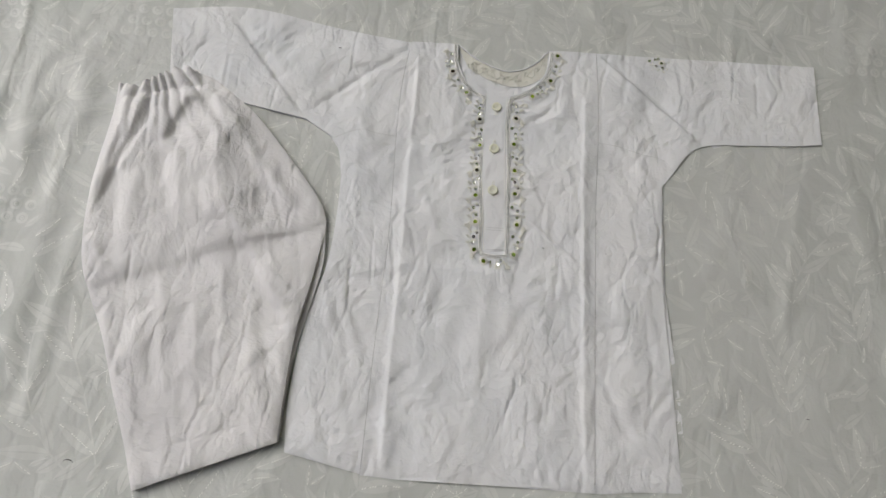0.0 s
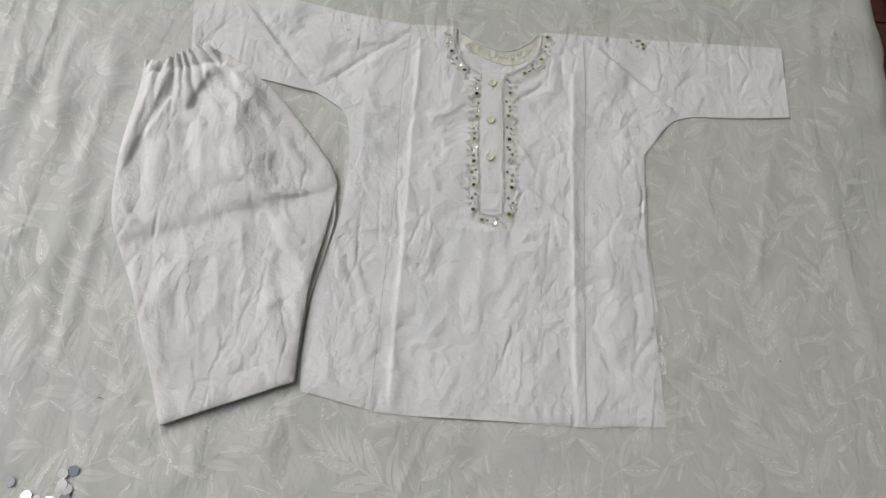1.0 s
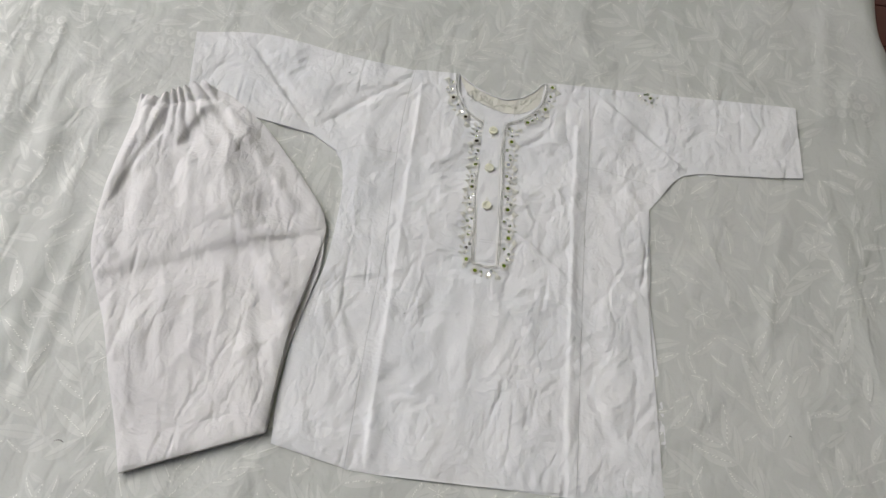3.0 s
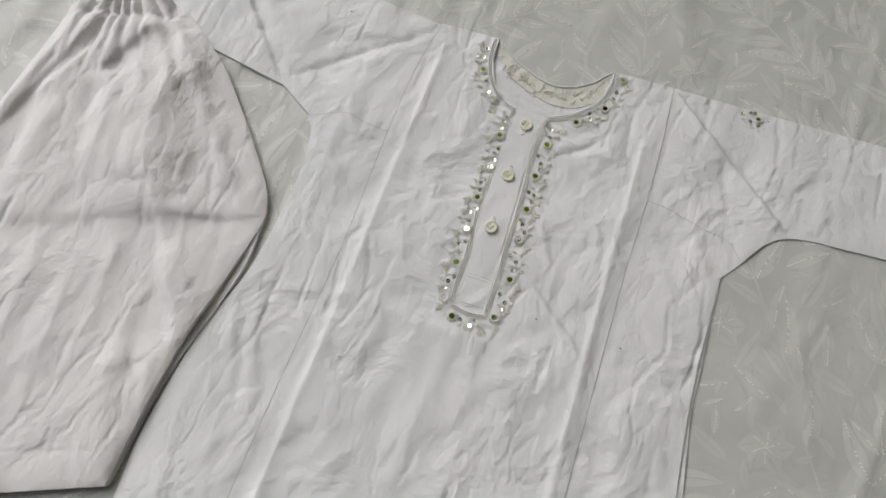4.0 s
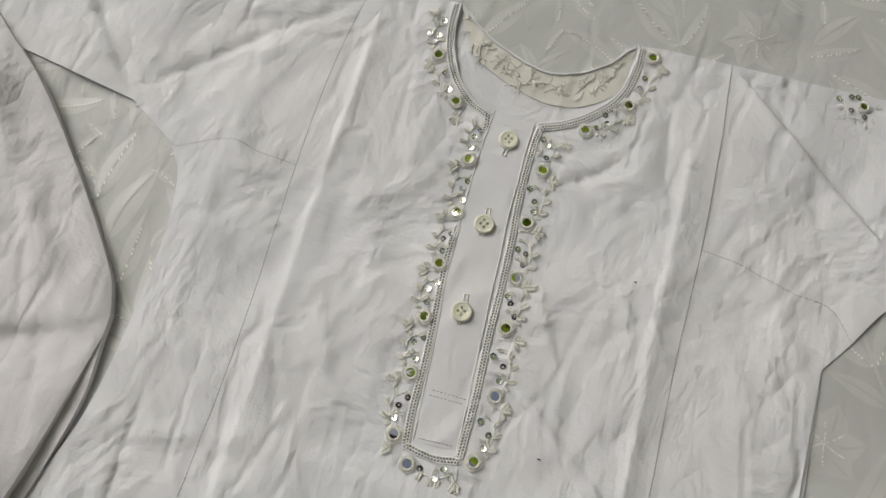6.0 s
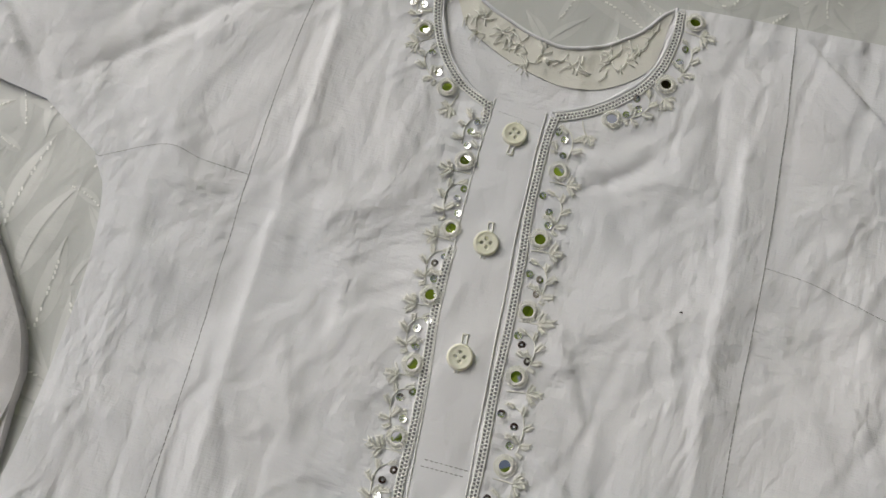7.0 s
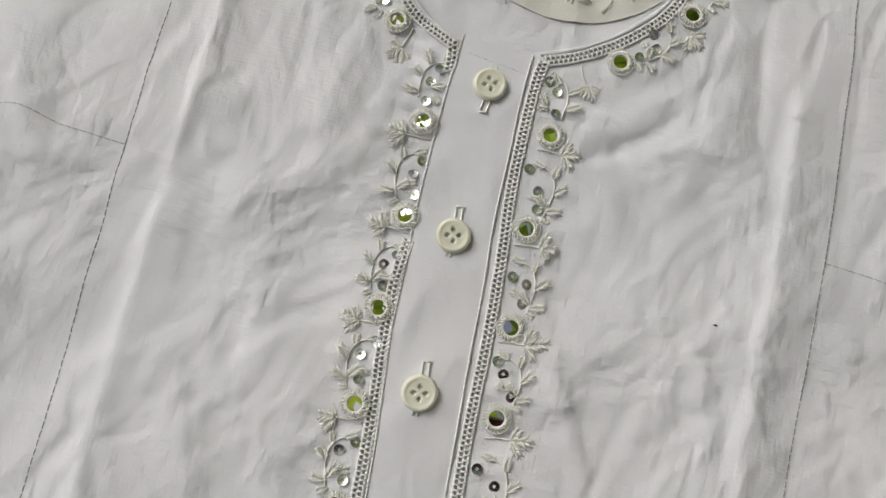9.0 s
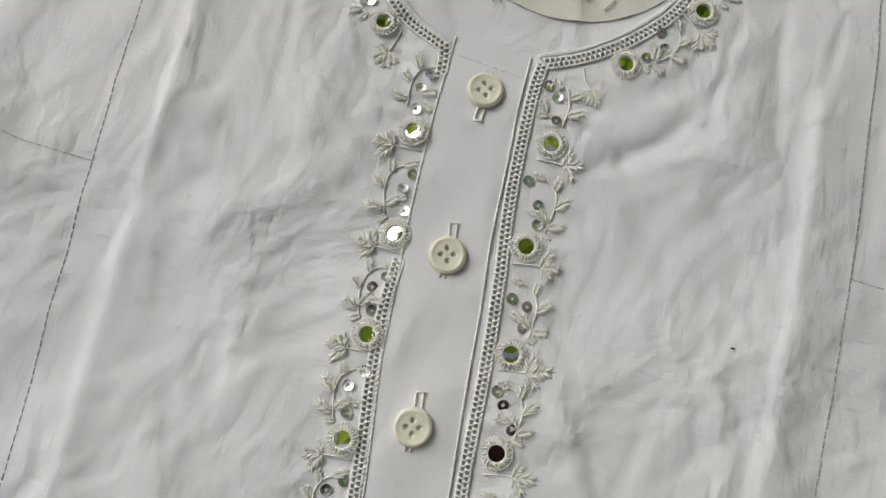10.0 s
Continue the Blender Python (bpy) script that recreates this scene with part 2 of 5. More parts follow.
def creases(x, y, rows, rounds=1.0):
    """Heights of single folds: x0, y0, x1, y1, half width, height, and 'r' round, 's' sharp or 't' a step."""
    z = np.zeros_like(x)
    for x0, y0, x1, y1, w, h, kind in rows:
        dx, dy = x1 - x0, y1 - y0
        n = math.hypot(dx, dy)
        t = ((x - x0) * dx + (y - y0) * dy) / (n * n)
        d = ((x - x0) * dy - (y - y0) * dx) / n + 0.15 * w * np.sin(t * 9)
        over = np.maximum(np.maximum(-t, t - 1), 0) * n
        fade = np.exp(-(over / (w * 1.5)) ** 2) * np.clip(np.minimum(t, 1 - t) * 5 + 0.45, 0, 1)
        if kind == "r":
            z += h * rounds * np.exp(-(d / w) ** 2) * fade
        elif kind == "s":
            z += h * np.exp(-np.sqrt((d / w) ** 2 + 0.03)) * fade
        else:
            z += h * np.tanh(d / w) * np.exp(-(d / (w * 7)) ** 2) * fade
    return z


def spline(pts, step):
    """Points every step metres on a smooth line through pts."""
    p = [np.array(q, float) for q in pts]
    p = [2 * p[0] - p[1]] + p + [2 * p[-1] - p[-2]]
    fine = []
    for a, b, c, d in zip(p, p[1:], p[2:], p[3:]):
        n = max(2, int(np.linalg.norm(c - b) / step * 4))
        for k in range(n):
            t = k / n
            fine.append(0.5 * (2 * b + (c - a) * t + (2 * a - 5 * b + 4 * c - d) * t * t + (3 * b - a - 3 * c + d) * t ** 3))
    fine.append(p[-2])
    fine = np.array(fine)
    run = np.concatenate([[0], np.cumsum(np.linalg.norm(np.diff(fine, axis=0), axis=1))])
    at = np.linspace(0, run[-1], max(2, int(round(run[-1] / step)) + 1))
    return np.stack([np.interp(at, run, fine[:, k]) for k in range(fine.shape[1])], 1)


def inside(px, py, poly):
    hit = np.zeros(px.shape, bool)
    for (x0, y0), (x1, y1) in zip(poly, np.roll(poly, -1, 0)):
        if y0 == y1:
            continue
        hit ^= ((y0 > py) != (y1 > py)) & (px < (x1 - x0) * (py - y0) / (y1 - y0) + x0)
    return hit


def nearest(px, py, poly):
    best, bx, by = np.full(px.shape, 9.0), px.copy(), py.copy()
    for (x0, y0), (x1, y1) in zip(poly, np.roll(poly, -1, 0)):
        n = (x1 - x0) ** 2 + (y1 - y0) ** 2
        if n < 1e-14:
            continue
        t = np.clip(((px - x0) * (x1 - x0) + (py - y0) * (y1 - y0)) / n, 0, 1)
        qx, qy = x0 + t * (x1 - x0), y0 + t * (y1 - y0)
        d = np.hypot(px - qx, py - qy)
        near = d < best
        best, bx, by = np.where(near, d, best), np.where(near, qx, bx), np.where(near, qy, by)
    return best, bx, by


def cloth(name, poly, cell, height, drop, mat, edge=0.0, hug=None):
    """A piece of cloth cut to the outline poly, raised by height(x, y), its cut edge turned down by drop.
    edge: how far the border rolls down over the last few millimetres."""
    poly = np.array(poly, float)
    lo, hi = poly.min(0) - cell, poly.max(0) + cell
    nx, ny = int((hi[0] - lo[0]) / cell) + 2, int((hi[1] - lo[1]) / cell) + 2
    gx, gy = np.meshgrid(lo[0] + np.arange(nx) * cell, lo[1] + np.arange(ny) * cell, indexing="ij")
    keep = inside(gx[:-1, :-1] + cell / 2, gy[:-1, :-1] + cell / 2, poly)
    count = np.zeros((nx, ny), int)
    for a in (0, 1):
        for b in (0, 1):
            count[a:nx - 1 + a, b:ny - 1 + b] += keep
    used = count > 0
    rim = used & (count < 4)
    _, sx, sy = nearest(gx[rim], gy[rim], poly)
    gx[rim], gy[rim] = sx, sy
    rx, ry, index = gx[rim], gy[rim], np.argwhere(rim)
    for i in range(len(poly)):
        a, b, c = poly[i - 1], poly[i], poly[(i + 1) % len(poly)]
        e, g = b - a, c - b
        turn = abs(math.atan2(e[0] * g[1] - e[1] * g[0], e.dot(g)))
        if turn > 0.5 and len(rx):
            k = int(np.argmin(np.hypot(rx - b[0], ry - b[1])))
            gx[tuple(index[k])], gy[tuple(index[k])] = b
    ids = np.full((nx, ny), -1)
    ids[used] = np.arange(used.sum())
    x, y = gx[used], gy[used]
    z = height(x, y)
    if edge:
        d, _, _ = nearest(x, y, poly)
        z = z - edge * np.exp(-d / 0.004)
    if hug is not None:
        d, _, _ = nearest(x, y, hug)
        k = np.exp(-d / 0.008)
        z = z * (1 - k) - np.where(y < -0.33, 0.0014, 0.0004) * k
    verts = np.stack([x, y, z], 1).tolist()
    ii, jj = np.nonzero(keep)
    quads = np.stack([ids[ii, jj], ids[ii + 1, jj], ids[ii + 1, jj + 1], ids[ii, jj + 1]], 1)
    faces = quads.tolist()
    half = {}
    for q in faces:
        for a, b in zip(q, q[1:] + q[:1]):
            if (b, a) in half:
                del half[(b, a)]
            else:
                half[(a, b)] = True
    low = {}
    for a, b in half:
        for k in (a, b):
            if k not in low:
                low[k] = len(verts)
                verts.append([verts[k][0], verts[k][1], verts[k][2] - drop])
        faces.append([b, a, low[a], low[b]])
    me = bpy.data.meshes.new(name)
    me.from_pydata(verts, [], faces)
    me.materials.append(mat)
    me.polygons.foreach_set("use_smooth", [True] * len(me.polygons))
    if "sharp_edge" not in me.attributes:
        sharp = me.attributes.new("sharp_edge", "BOOLEAN", "EDGE")
        for e in me.edges:
            a, b = e.vertices
            if (a, b) in half or (b, a) in half:
                sharp.data[e.index].value = True
    me.update()
    return me


def one(f, x, y):
    return float(f(np.array([x]), np.array([y]))[0])


# ---------------------------------------------------------------- the bed and its sheet
BED_EDGE, FLOOR = 0.560, -0.48
SHEET_FOLDS = [
    (-0.47, 0.10, -0.50, -0.44, 0.016, 0.0022, "r"), (-0.53, 0.02, -0.55, -0.40, 0.02, 0.0022, "r"),
    (-0.60, 0.05, -0.58, -0.35, 0.025, 0.0025, "r"), (-0.445, -0.13, -0.46, -0.34, 0.008, 0.002, "r"),
    (0.30, 0.30, 0.27, -0.02, 0.006, 0.0012, "r"), (0.36, -0.02, 0.33, -0.20, 0.007, 0.0012, "r"),
    (0.42, 0.0, 0.47, -0.32, 0.010, 0.0015, "r"), (0.26, -0.02, 0.30, -0.16, 0.005, 0.0010, "r"),
    (0.45, 0.32, 0.43, 0.12, 0.012, 0.0018, "r"), (0.10, 0.26, 0.13, 0.15, 0.01, 0.0012, "r"),
    (-0.20, -0.37, 0.32, -0.39, 0.003, 0.0007, "t"), (-0.05, -0.38, -0.08, -0.47, 0.004, 0.0010, "r"),
    (-0.21, -0.37, -0.16, -0.45, 0.004, 0.0012, "r"), (-0.30, -0.42, -0.27, -0.50, 0.005, 0.0012, "r"),
    (-0.36, 0.16, -0.39, 0.06, 0.01, 0.002, "r"), (-0.46, 0.0, -0.60, 0.18, 0.02, 0.0018, "r"),
]


def sheet_z(x, y):
    z = -0.0030 + 0.0030 * (rumple(x, y, 0.11, 1) - 0.5) + 0.0010 * (rumple(x, y, 0.035, 2) - 0.5) + 0.0012 * streaks(x, y, 0.03, 80, 3.5, 12)
    z = z + creases(x, y, SHEET_FOLDS)
    z = z + 0.0022 * np.clip((-0.44 - x) / 0.1, 0, 1) * (rumple(x * 1.8, y * 0.6, 0.05, 9) - 0.5)
    under = np.exp(-np.clip(np.hypot(np.maximum(np.abs(x + 0.02) - 0.16, 0), np.maximum(np.abs(y + 0.12) - 0.24, 0)), 0, 1) / 0.02)
    sleeve = np.exp(-np.hypot(np.maximum(np.abs(x) - 0.385, 0), np.maximum(np.abs(y - 0.09) - 0.04, 0)) / 0.02)
    trousers = np.exp(-np.hypot(np.maximum(np.abs(x + 0.31) - 0.10, 0), np.maximum(np.abs(y + 0.17) - 0.19, 0)) / 0.02)
    w = np.clip(np.maximum(np.maximum(under, sleeve), trousers), 0, 1)
    return z * (1 - w) + w * np.minimum(z, -0.0032)


def sheet_mesh():
    """The sheet as one grid: flat on the bed, then rolled over its long edges and hanging down."""
    cell, y0, y1, x0 = 0.004, -0.72, 0.62, -0.80
    flat = np.arange(x0, BED_EDGE - 0.045, cell)
    roll, turn_r = [], 0.042
    for k in range(1, 15):
        a = math.pi / 2 * k / 14
        roll.append((flat[-1] + turn_r * math.sin(a), -turn_r * (1 - math.cos(a))))
    for k in range(1, 14):
        roll.append((flat[-1] + turn_r + 0.004 * math.sin(k), -turn_r - 0.028 * k))
    xs = np.concatenate([flat, [p[0] for p in roll]])
    zs = np.concatenate([0 * flat, [p[1] for p in roll]])
    ys = np.arange(y0, y1, cell)
    gx, gy = np.meshgrid(xs, ys, indexing="ij")
    gz = np.repeat(zs[:, None], len(ys), 1)
    over = np.clip(-gz / 0.06, 0, 1)
    z = gz + sheet_z(gx, gy) * (1 - over)
    skew = 0.035 * (0.1 - gy) * np.clip((gx - 0.35) / 0.15, 0, 1)
    bulge = (0.012 * (grain2(gy, gy * 0 + 3, 0.09, 5) - 0.5) + 0.008 * (grain2(gy, gz, 0.045, 6) - 0.5)) * np.clip((gx - 0.45) / 0.09, 0, 1)
    x = gx + skew + bulge
    n, m = x.shape
    ids = np.arange(n * m).reshape(n, m)
    quads = np.stack([ids[:-1, :-1], ids[1:, :-1], ids[1:, 1:], ids[:-1, 1:]], -1).reshape(-1, 4)
    me = bpy.data.meshes.new("bedsheet")
    me.from_pydata(np.stack([x, gy, z], -1).reshape(-1, 3).tolist(), [], quads.tolist())
    me.materials.append(SHEET)
    me.polygons.foreach_set("use_smooth", [True] * len(me.polygons))
    return me


bedsheet = tagged(new("bedsheet", sheet_mesh()), "pale grey-green damask bedsheet with woven leaves, rumpled", "bedsheet")


def woven_figures():
    """Leafy branches, flowers and berry clusters woven into the sheet, lying on its surface."""
    rng = random.Random(11)
    g, dash = Geo(), Geo()

    def leaf(x, y, a, length, width, bend, beads=True):
        n, mid, left, right = 9, [], [], []
        for i in range(n + 1):
            t = i / n
            w = width * 0.5 * math.sin(math.pi * t ** 0.8) ** 0.9
            b = a + bend * (t - 0.3)
            cx, cy = x + length * t * math.cos(b), y + length * t * math.sin(b)
            mid.append((cx, cy))
            left.append((cx - w * math.sin(b), cy + w * math.cos(b)))
            right.append((cx + w * math.sin(b), cy - w * math.cos(b)))
        for side, sgn in ((left, 1), (right, -1)):
            s = len(g.v)
            g.v += [(mx + (sx - mx) * 0.10, my + (sy - my) * 0.10, 0.00018) for (mx, my), (sx, sy) in zip(mid, side)]
            g.v += [(sx, sy, 0.00006) for sx, sy in side]
            for i in range(n):
                q = (s + i, s + i + 1, s + n + 2 + i, s + n + 1 + i)
                g.f.append(q if sgn < 0 else q[::-1])
        if beads:
            for i in range(1, 2 * n - 1):
                if rng.random() < 0.35:
                    continue
                t = i / (2 * n)
                k = int(t * n)
                u = t * n - k
                px, py = mid[k][0] + (mid[k + 1][0] - mid[k][0]) * u, mid[k][1] + (mid[k + 1][1] - mid[k][1]) * u
                d = a + bend * (t - 0.3) + 0.5
                h, w = length * 0.02, 0.0005
                c, sn = math.cos(d), math.sin(d)
                s = len(dash.v)
                dash.v += [(px - h * c + w * sn, py - h * sn - w * c, 0.0005), (px + h * c + w * sn, py + h * sn - w * c, 0.0005),
                           (px + h * c - w * sn, py + h * sn + w * c, 0.0005), (px - h * c - w * sn, py - h * sn + w * c, 0.0005)]
                dash.f.append((s, s + 1, s + 2, s + 3))

    def disc(x, y, r, n=10, hole=0.35):
        s = len(g.v)
        for q, up in ((r, 0.0002), (r * hole, 0.0004)):
            g.v += [(x + q * math.cos(6.2832 * k / n), y + q * math.sin(6.2832 * k / n), up) for k in range(n)]
        for k in range(n):
            q = (k + 1) % n
            g.f.append((s + k, s + q, s + n + q, s + n + k))

    def stalk(pts, w):
        for (ax, ay), (bx, by) in zip(pts, pts[1:]):
            d = math.atan2(by - ay, bx - ax)
            o, p = w * math.sin(d), w * math.cos(d)
            s = len(g.v)
            g.v += [(ax + o, ay - p, 0.0002), (bx + o, by - p, 0.0002), (bx - o, by + p, 0.0002), (ax - o, ay + p, 0.0002)]
            g.f.append((s, s + 1, s + 2, s + 3))

    cells = {}

    def free(x, y, r):
        i, j = int(x // 0.03), int(y // 0.03)
        return all((x - a) ** 2 + (y - c) ** 2 > (r + q) ** 2 for p in range(i - 1, i + 2) for s in range(j - 1, j + 2) for a, c, q in cells.get((p, s), ()))

    def hold(x, y, r):
        cells.setdefault((int(x // 0.03), int(y // 0.03)), []).append((x, y, r))

    def try_leaf(x, y, d, n, slim, beads):
        """A leaf from its base at x, y, if its place is free."""
        r = n * slim * 0.38
        spots = [(x + s * n * math.cos(d), y + s * n * math.sin(d)) for s in (0.25, 0.45, 0.65, 0.85)]
        if not all(-0.79 < p < 0.50 and -0.70 < q < 0.60 and free(p, q, r) for p, q in spots):
            return False
        for p, q in spots:
            hold(p, q, r)
        leaf(x, y, d, n, n * slim, rng.uniform(-0.35, 0.35), beads)
        return True

    count = 0
    for k in range(1500):
        x, y = rng.uniform(-0.77, 0.47), rng.uniform(-0.68, 0.57)
        if count > 44 or not all(free(x + a, y + c, 0.012) for a in (-0.05, 0, 0.05) for c in (-0.05, 0, 0.05)):
            continue
        count += 1
        if count % 3:
            for q in range(6):
                leaf(x, y, 1.047 * q + rng.uniform(-0.1, 0.1), 0.023, 0.017, 0.4, False)
            for q in range(6):
                leaf(x, y, 1.047 * q + 0.52, 0.014, 0.007, 0.2)
            disc(x, y, 0.0045)
            for q in range(7):
                hold(x + (0.013 * math.cos(q) if q else 0), y + (0.013 * math.sin(q) if q else 0), 0.009)
        else:
            for a in range(4):
                for c in range(3):
                    cx, cy = x - 0.024 + a * 0.016 + (c % 2) * 0.006, y - 0.016 + c * 0.0155
                    disc(cx, cy, 0.0066, 12, 0.5)
                    disc(cx, cy, 0.0024, 8, 0.3)
                    hold(cx, cy, 0.0085)
    # branches: a curved stem with leaves in pairs along it, and one at its tip
    for k in range(420):
        x, y = rng.uniform(-0.77, 0.47), rng.uniform(-0.70, 0.52)
        a, bend, run = rng.uniform(0.5, 2.6), rng.uniform(-0.9, 0.9), rng.uniform(0.10, 0.20)
        pts = [(x + run * t * math.cos(a + bend * t), y + run * t * math.sin(a + bend * t)) for t in (0, 0.125, 0.25, 0.375, 0.5, 0.625, 0.75, 0.875, 1)]
        if not all(free(p, q, 0.003) for p, q in pts):
            continue
        grown = 0
        for i in range(1, 9):
            d = math.atan2(pts[i][1] - pts[i - 1][1], pts[i][0] - pts[i - 1][0])
            for side in (-1, 1):
                grown += try_leaf(*pts[i], d + side * rng.uniform(0.5, 0.85), rng.uniform(0.036, 0.056), rng.uniform(0.25, 0.31), rng.random() < 0.75)
        grown += try_leaf(*pts[8], d, 0.045, 0.27, True)
        if grown > 2:
            stalk(pts, 0.0010)
        for p, q in pts[1:]:
            hold(p, q, 0.0015)
    for size, tries in ((0.040, 2500), (0.022, 5000)):
        for k in range(tries):
            try_leaf(rng.uniform(-0.79, 0.49), rng.uniform(-0.70, 0.58), rng.uniform(0.2, 2.9), size * rng.uniform(0.85, 1.2), 0.28, rng.random() < 0.5)
    for geo in (g, dash):
        v = np.array(geo.v)
        geo.v = np.stack([v[:, 0], v[:, 1], sheet_z(v[:, 0], v[:, 1]) + v[:, 2]], 1).tolist()
    part("woven_leaf_figure", g.mesh("woven_leaf_figure", DAMASK), bedsheet, "satin leaves woven into the sheet", kind="stuff")
    part("woven_dash", dash.mesh("woven_dash", GLINT, False), bedsheet, "bright floss dashes on the leaves", kind="stuff")


woven_figures()

bed = thing("bed", "wooden bed with a mattress under a white sheet", "bed", (-0.14, -0.05, FLOOR))
g = Geo()
g.box((-0.655, -0.665, 0.22), (0.63, 0.66, 0.467))
part("mattress", g.mesh("mattress", COTTON, False), bed, "thick mattress")
g = Geo()
g.box((-0.66, -0.67, 0.12), (0.64, 0.665, 0.215))
part("bed_frame", g.mesh("bed_frame", WOOD, False), bed, "dark wooden frame")
g = Geo()
g.box((-0.035, -0.035, 0.0), (0.035, 0.035, 0.118))
leg_mesh = g.mesh("leg", WOOD, False)
for lx in (-0.61, 0.59):
    for ly in (-0.62, 0.61):
        part("leg", leg_mesh, bed, m=pose(lx, ly, 0))

# ---------------------------------------------------------------- the place round the bed
g = Geo()
g.box((-30, -30, FLOOR - 0.30), (30, 60, FLOOR - 0.10))
tagged(new("ground", g.mesh("ground", EARTH, False)), "bare brown earth of the yard", "ground", kind="structure")
g = Geo()
g.box((-1.6, -2.4, FLOOR - 0.10), (2.4, 2.2, FLOOR - 0.012))
floor = tagged(new("floor", g.mesh("floor", DARK_FLOOR, False)), "dark red-brown boarded floor", "floor", kind="structure")
g = Geo()
g.box((-1.6, -0.058, -0.010), (2.4, 0.058, 0.0))
board = g.mesh("floor_board", DARK_FLOOR, False)
for k in range(38):
    part("floor_board", board, floor, m=pose(0, -2.33 + k * 0.12, FLOOR))
g = Geo()
g.box((-1.6, -2.5, FLOOR), (2.4, -2.4, 2.05))
tagged(new("wall_south", g.mesh("wall_south", PLASTER, False)), "pale plastered wall behind the bed", "wall", kind="structure")
# unseen side wall, added close by to darken the right of the bed
g = Geo()
g.box((1.26, -2.4, FLOOR), (1.36, 2.2, 2.5))
tagged(new("wall_east", g.mesh("wall_east", PLASTER, False)), "unseen pale plastered side wall, added to block light from the right", "wall", kind="structure")
# unseen roof, added so that some mirrors reflect dark red
g = Geo()
for k in range(18):
    g.box((-0.9 + k * 0.12, -2.5, 1.93 + 0.004 * (k % 3)), (-0.9 + k * 0.12 + 0.117, UNSEEN_ROOF_EDGE, 1.96))
g.box((-0.9, -2.5, 1.962), (1.26, UNSEEN_ROOF_EDGE, 2.0))
tagged(new("ceiling", g.mesh("ceiling", UNSEEN_ROOF, False)), "unseen red-brown boarded roof over the back of the bed, added for dark mirror reflections", "ceiling", kind="structure")


def tree(at, height, spread, leaves, seed):
    rng = random.Random(seed)
    t = thing("tree", "leafy green tree out of view, shading the bed", "tree", at, "trees in the yard")
    g = Geo()
    trunk = [(0.08 * math.sin(k), 0.06 * math.cos(k * 1.3), height * 0.6 * k / 7) for k in range(8)]
    g.tube(trunk, [0.16 - 0.012 * k for k in range(8)], 10)
    tips = []
    for k in range(9):
        a, z0 = k * 2.4, height * (0.38 + 0.025 * k)
        pts = [(math.cos(a) * spread * s * 0.8, math.sin(a) * spread * s * 0.8, z0 + height * 0.35 * s ** 0.8 + 0.08 * math.sin(5 * s + k)) for s in (0, 0.25, 0.5, 0.75, 1)]
        g.tube(pts, [0.07, 0.055, 0.04, 0.025, 0.012], 7)
        tips += pts[2:]
    part("trunk", g.mesh("trunk", BARK), t, "grey-brown trunk and limbs")
    g = Geo()
    for _ in range(leaves):
        c = rng.choice(tips)
        p = Vector((c[0] + rng.gauss(0, spread * 0.22), c[1] + rng.gauss(0, spread * 0.22), c[2] + abs(rng.gauss(0, height * 0.1)) - 0.15))
        m = Matrix.Translation(p) @ Euler((rng.uniform(-0.7, 0.7), rng.uniform(-0.7, 0.7), rng.uniform(0, 6.3))).to_matrix().to_4x4()
        s, n = rng.uniform(0.09, 0.17), len(g.v)
        for q in ((0, 0, 0), (0.32, 0.5, 0.06), (0, 1.25, -0.1), (-0.32, 0.5, 0.06)):
            g.v.append(tuple(m @ (Vector(q) * s)))
        g.f += [(n, n + 1, n + 2), (n, n + 2, n + 3)]
    part("crown", g.mesh("crown", LEAF, False), t, "crown of small green leaves")
    return t


tree((-0.4, 2.42, FLOOR - 0.1), 5.4, 2.9, 6600, 3)
# second tree, added out of view as canopy against light from the right
tree((2.3, 3.4, FLOOR - 0.1), 5.6, 2.2, 4500, 8)

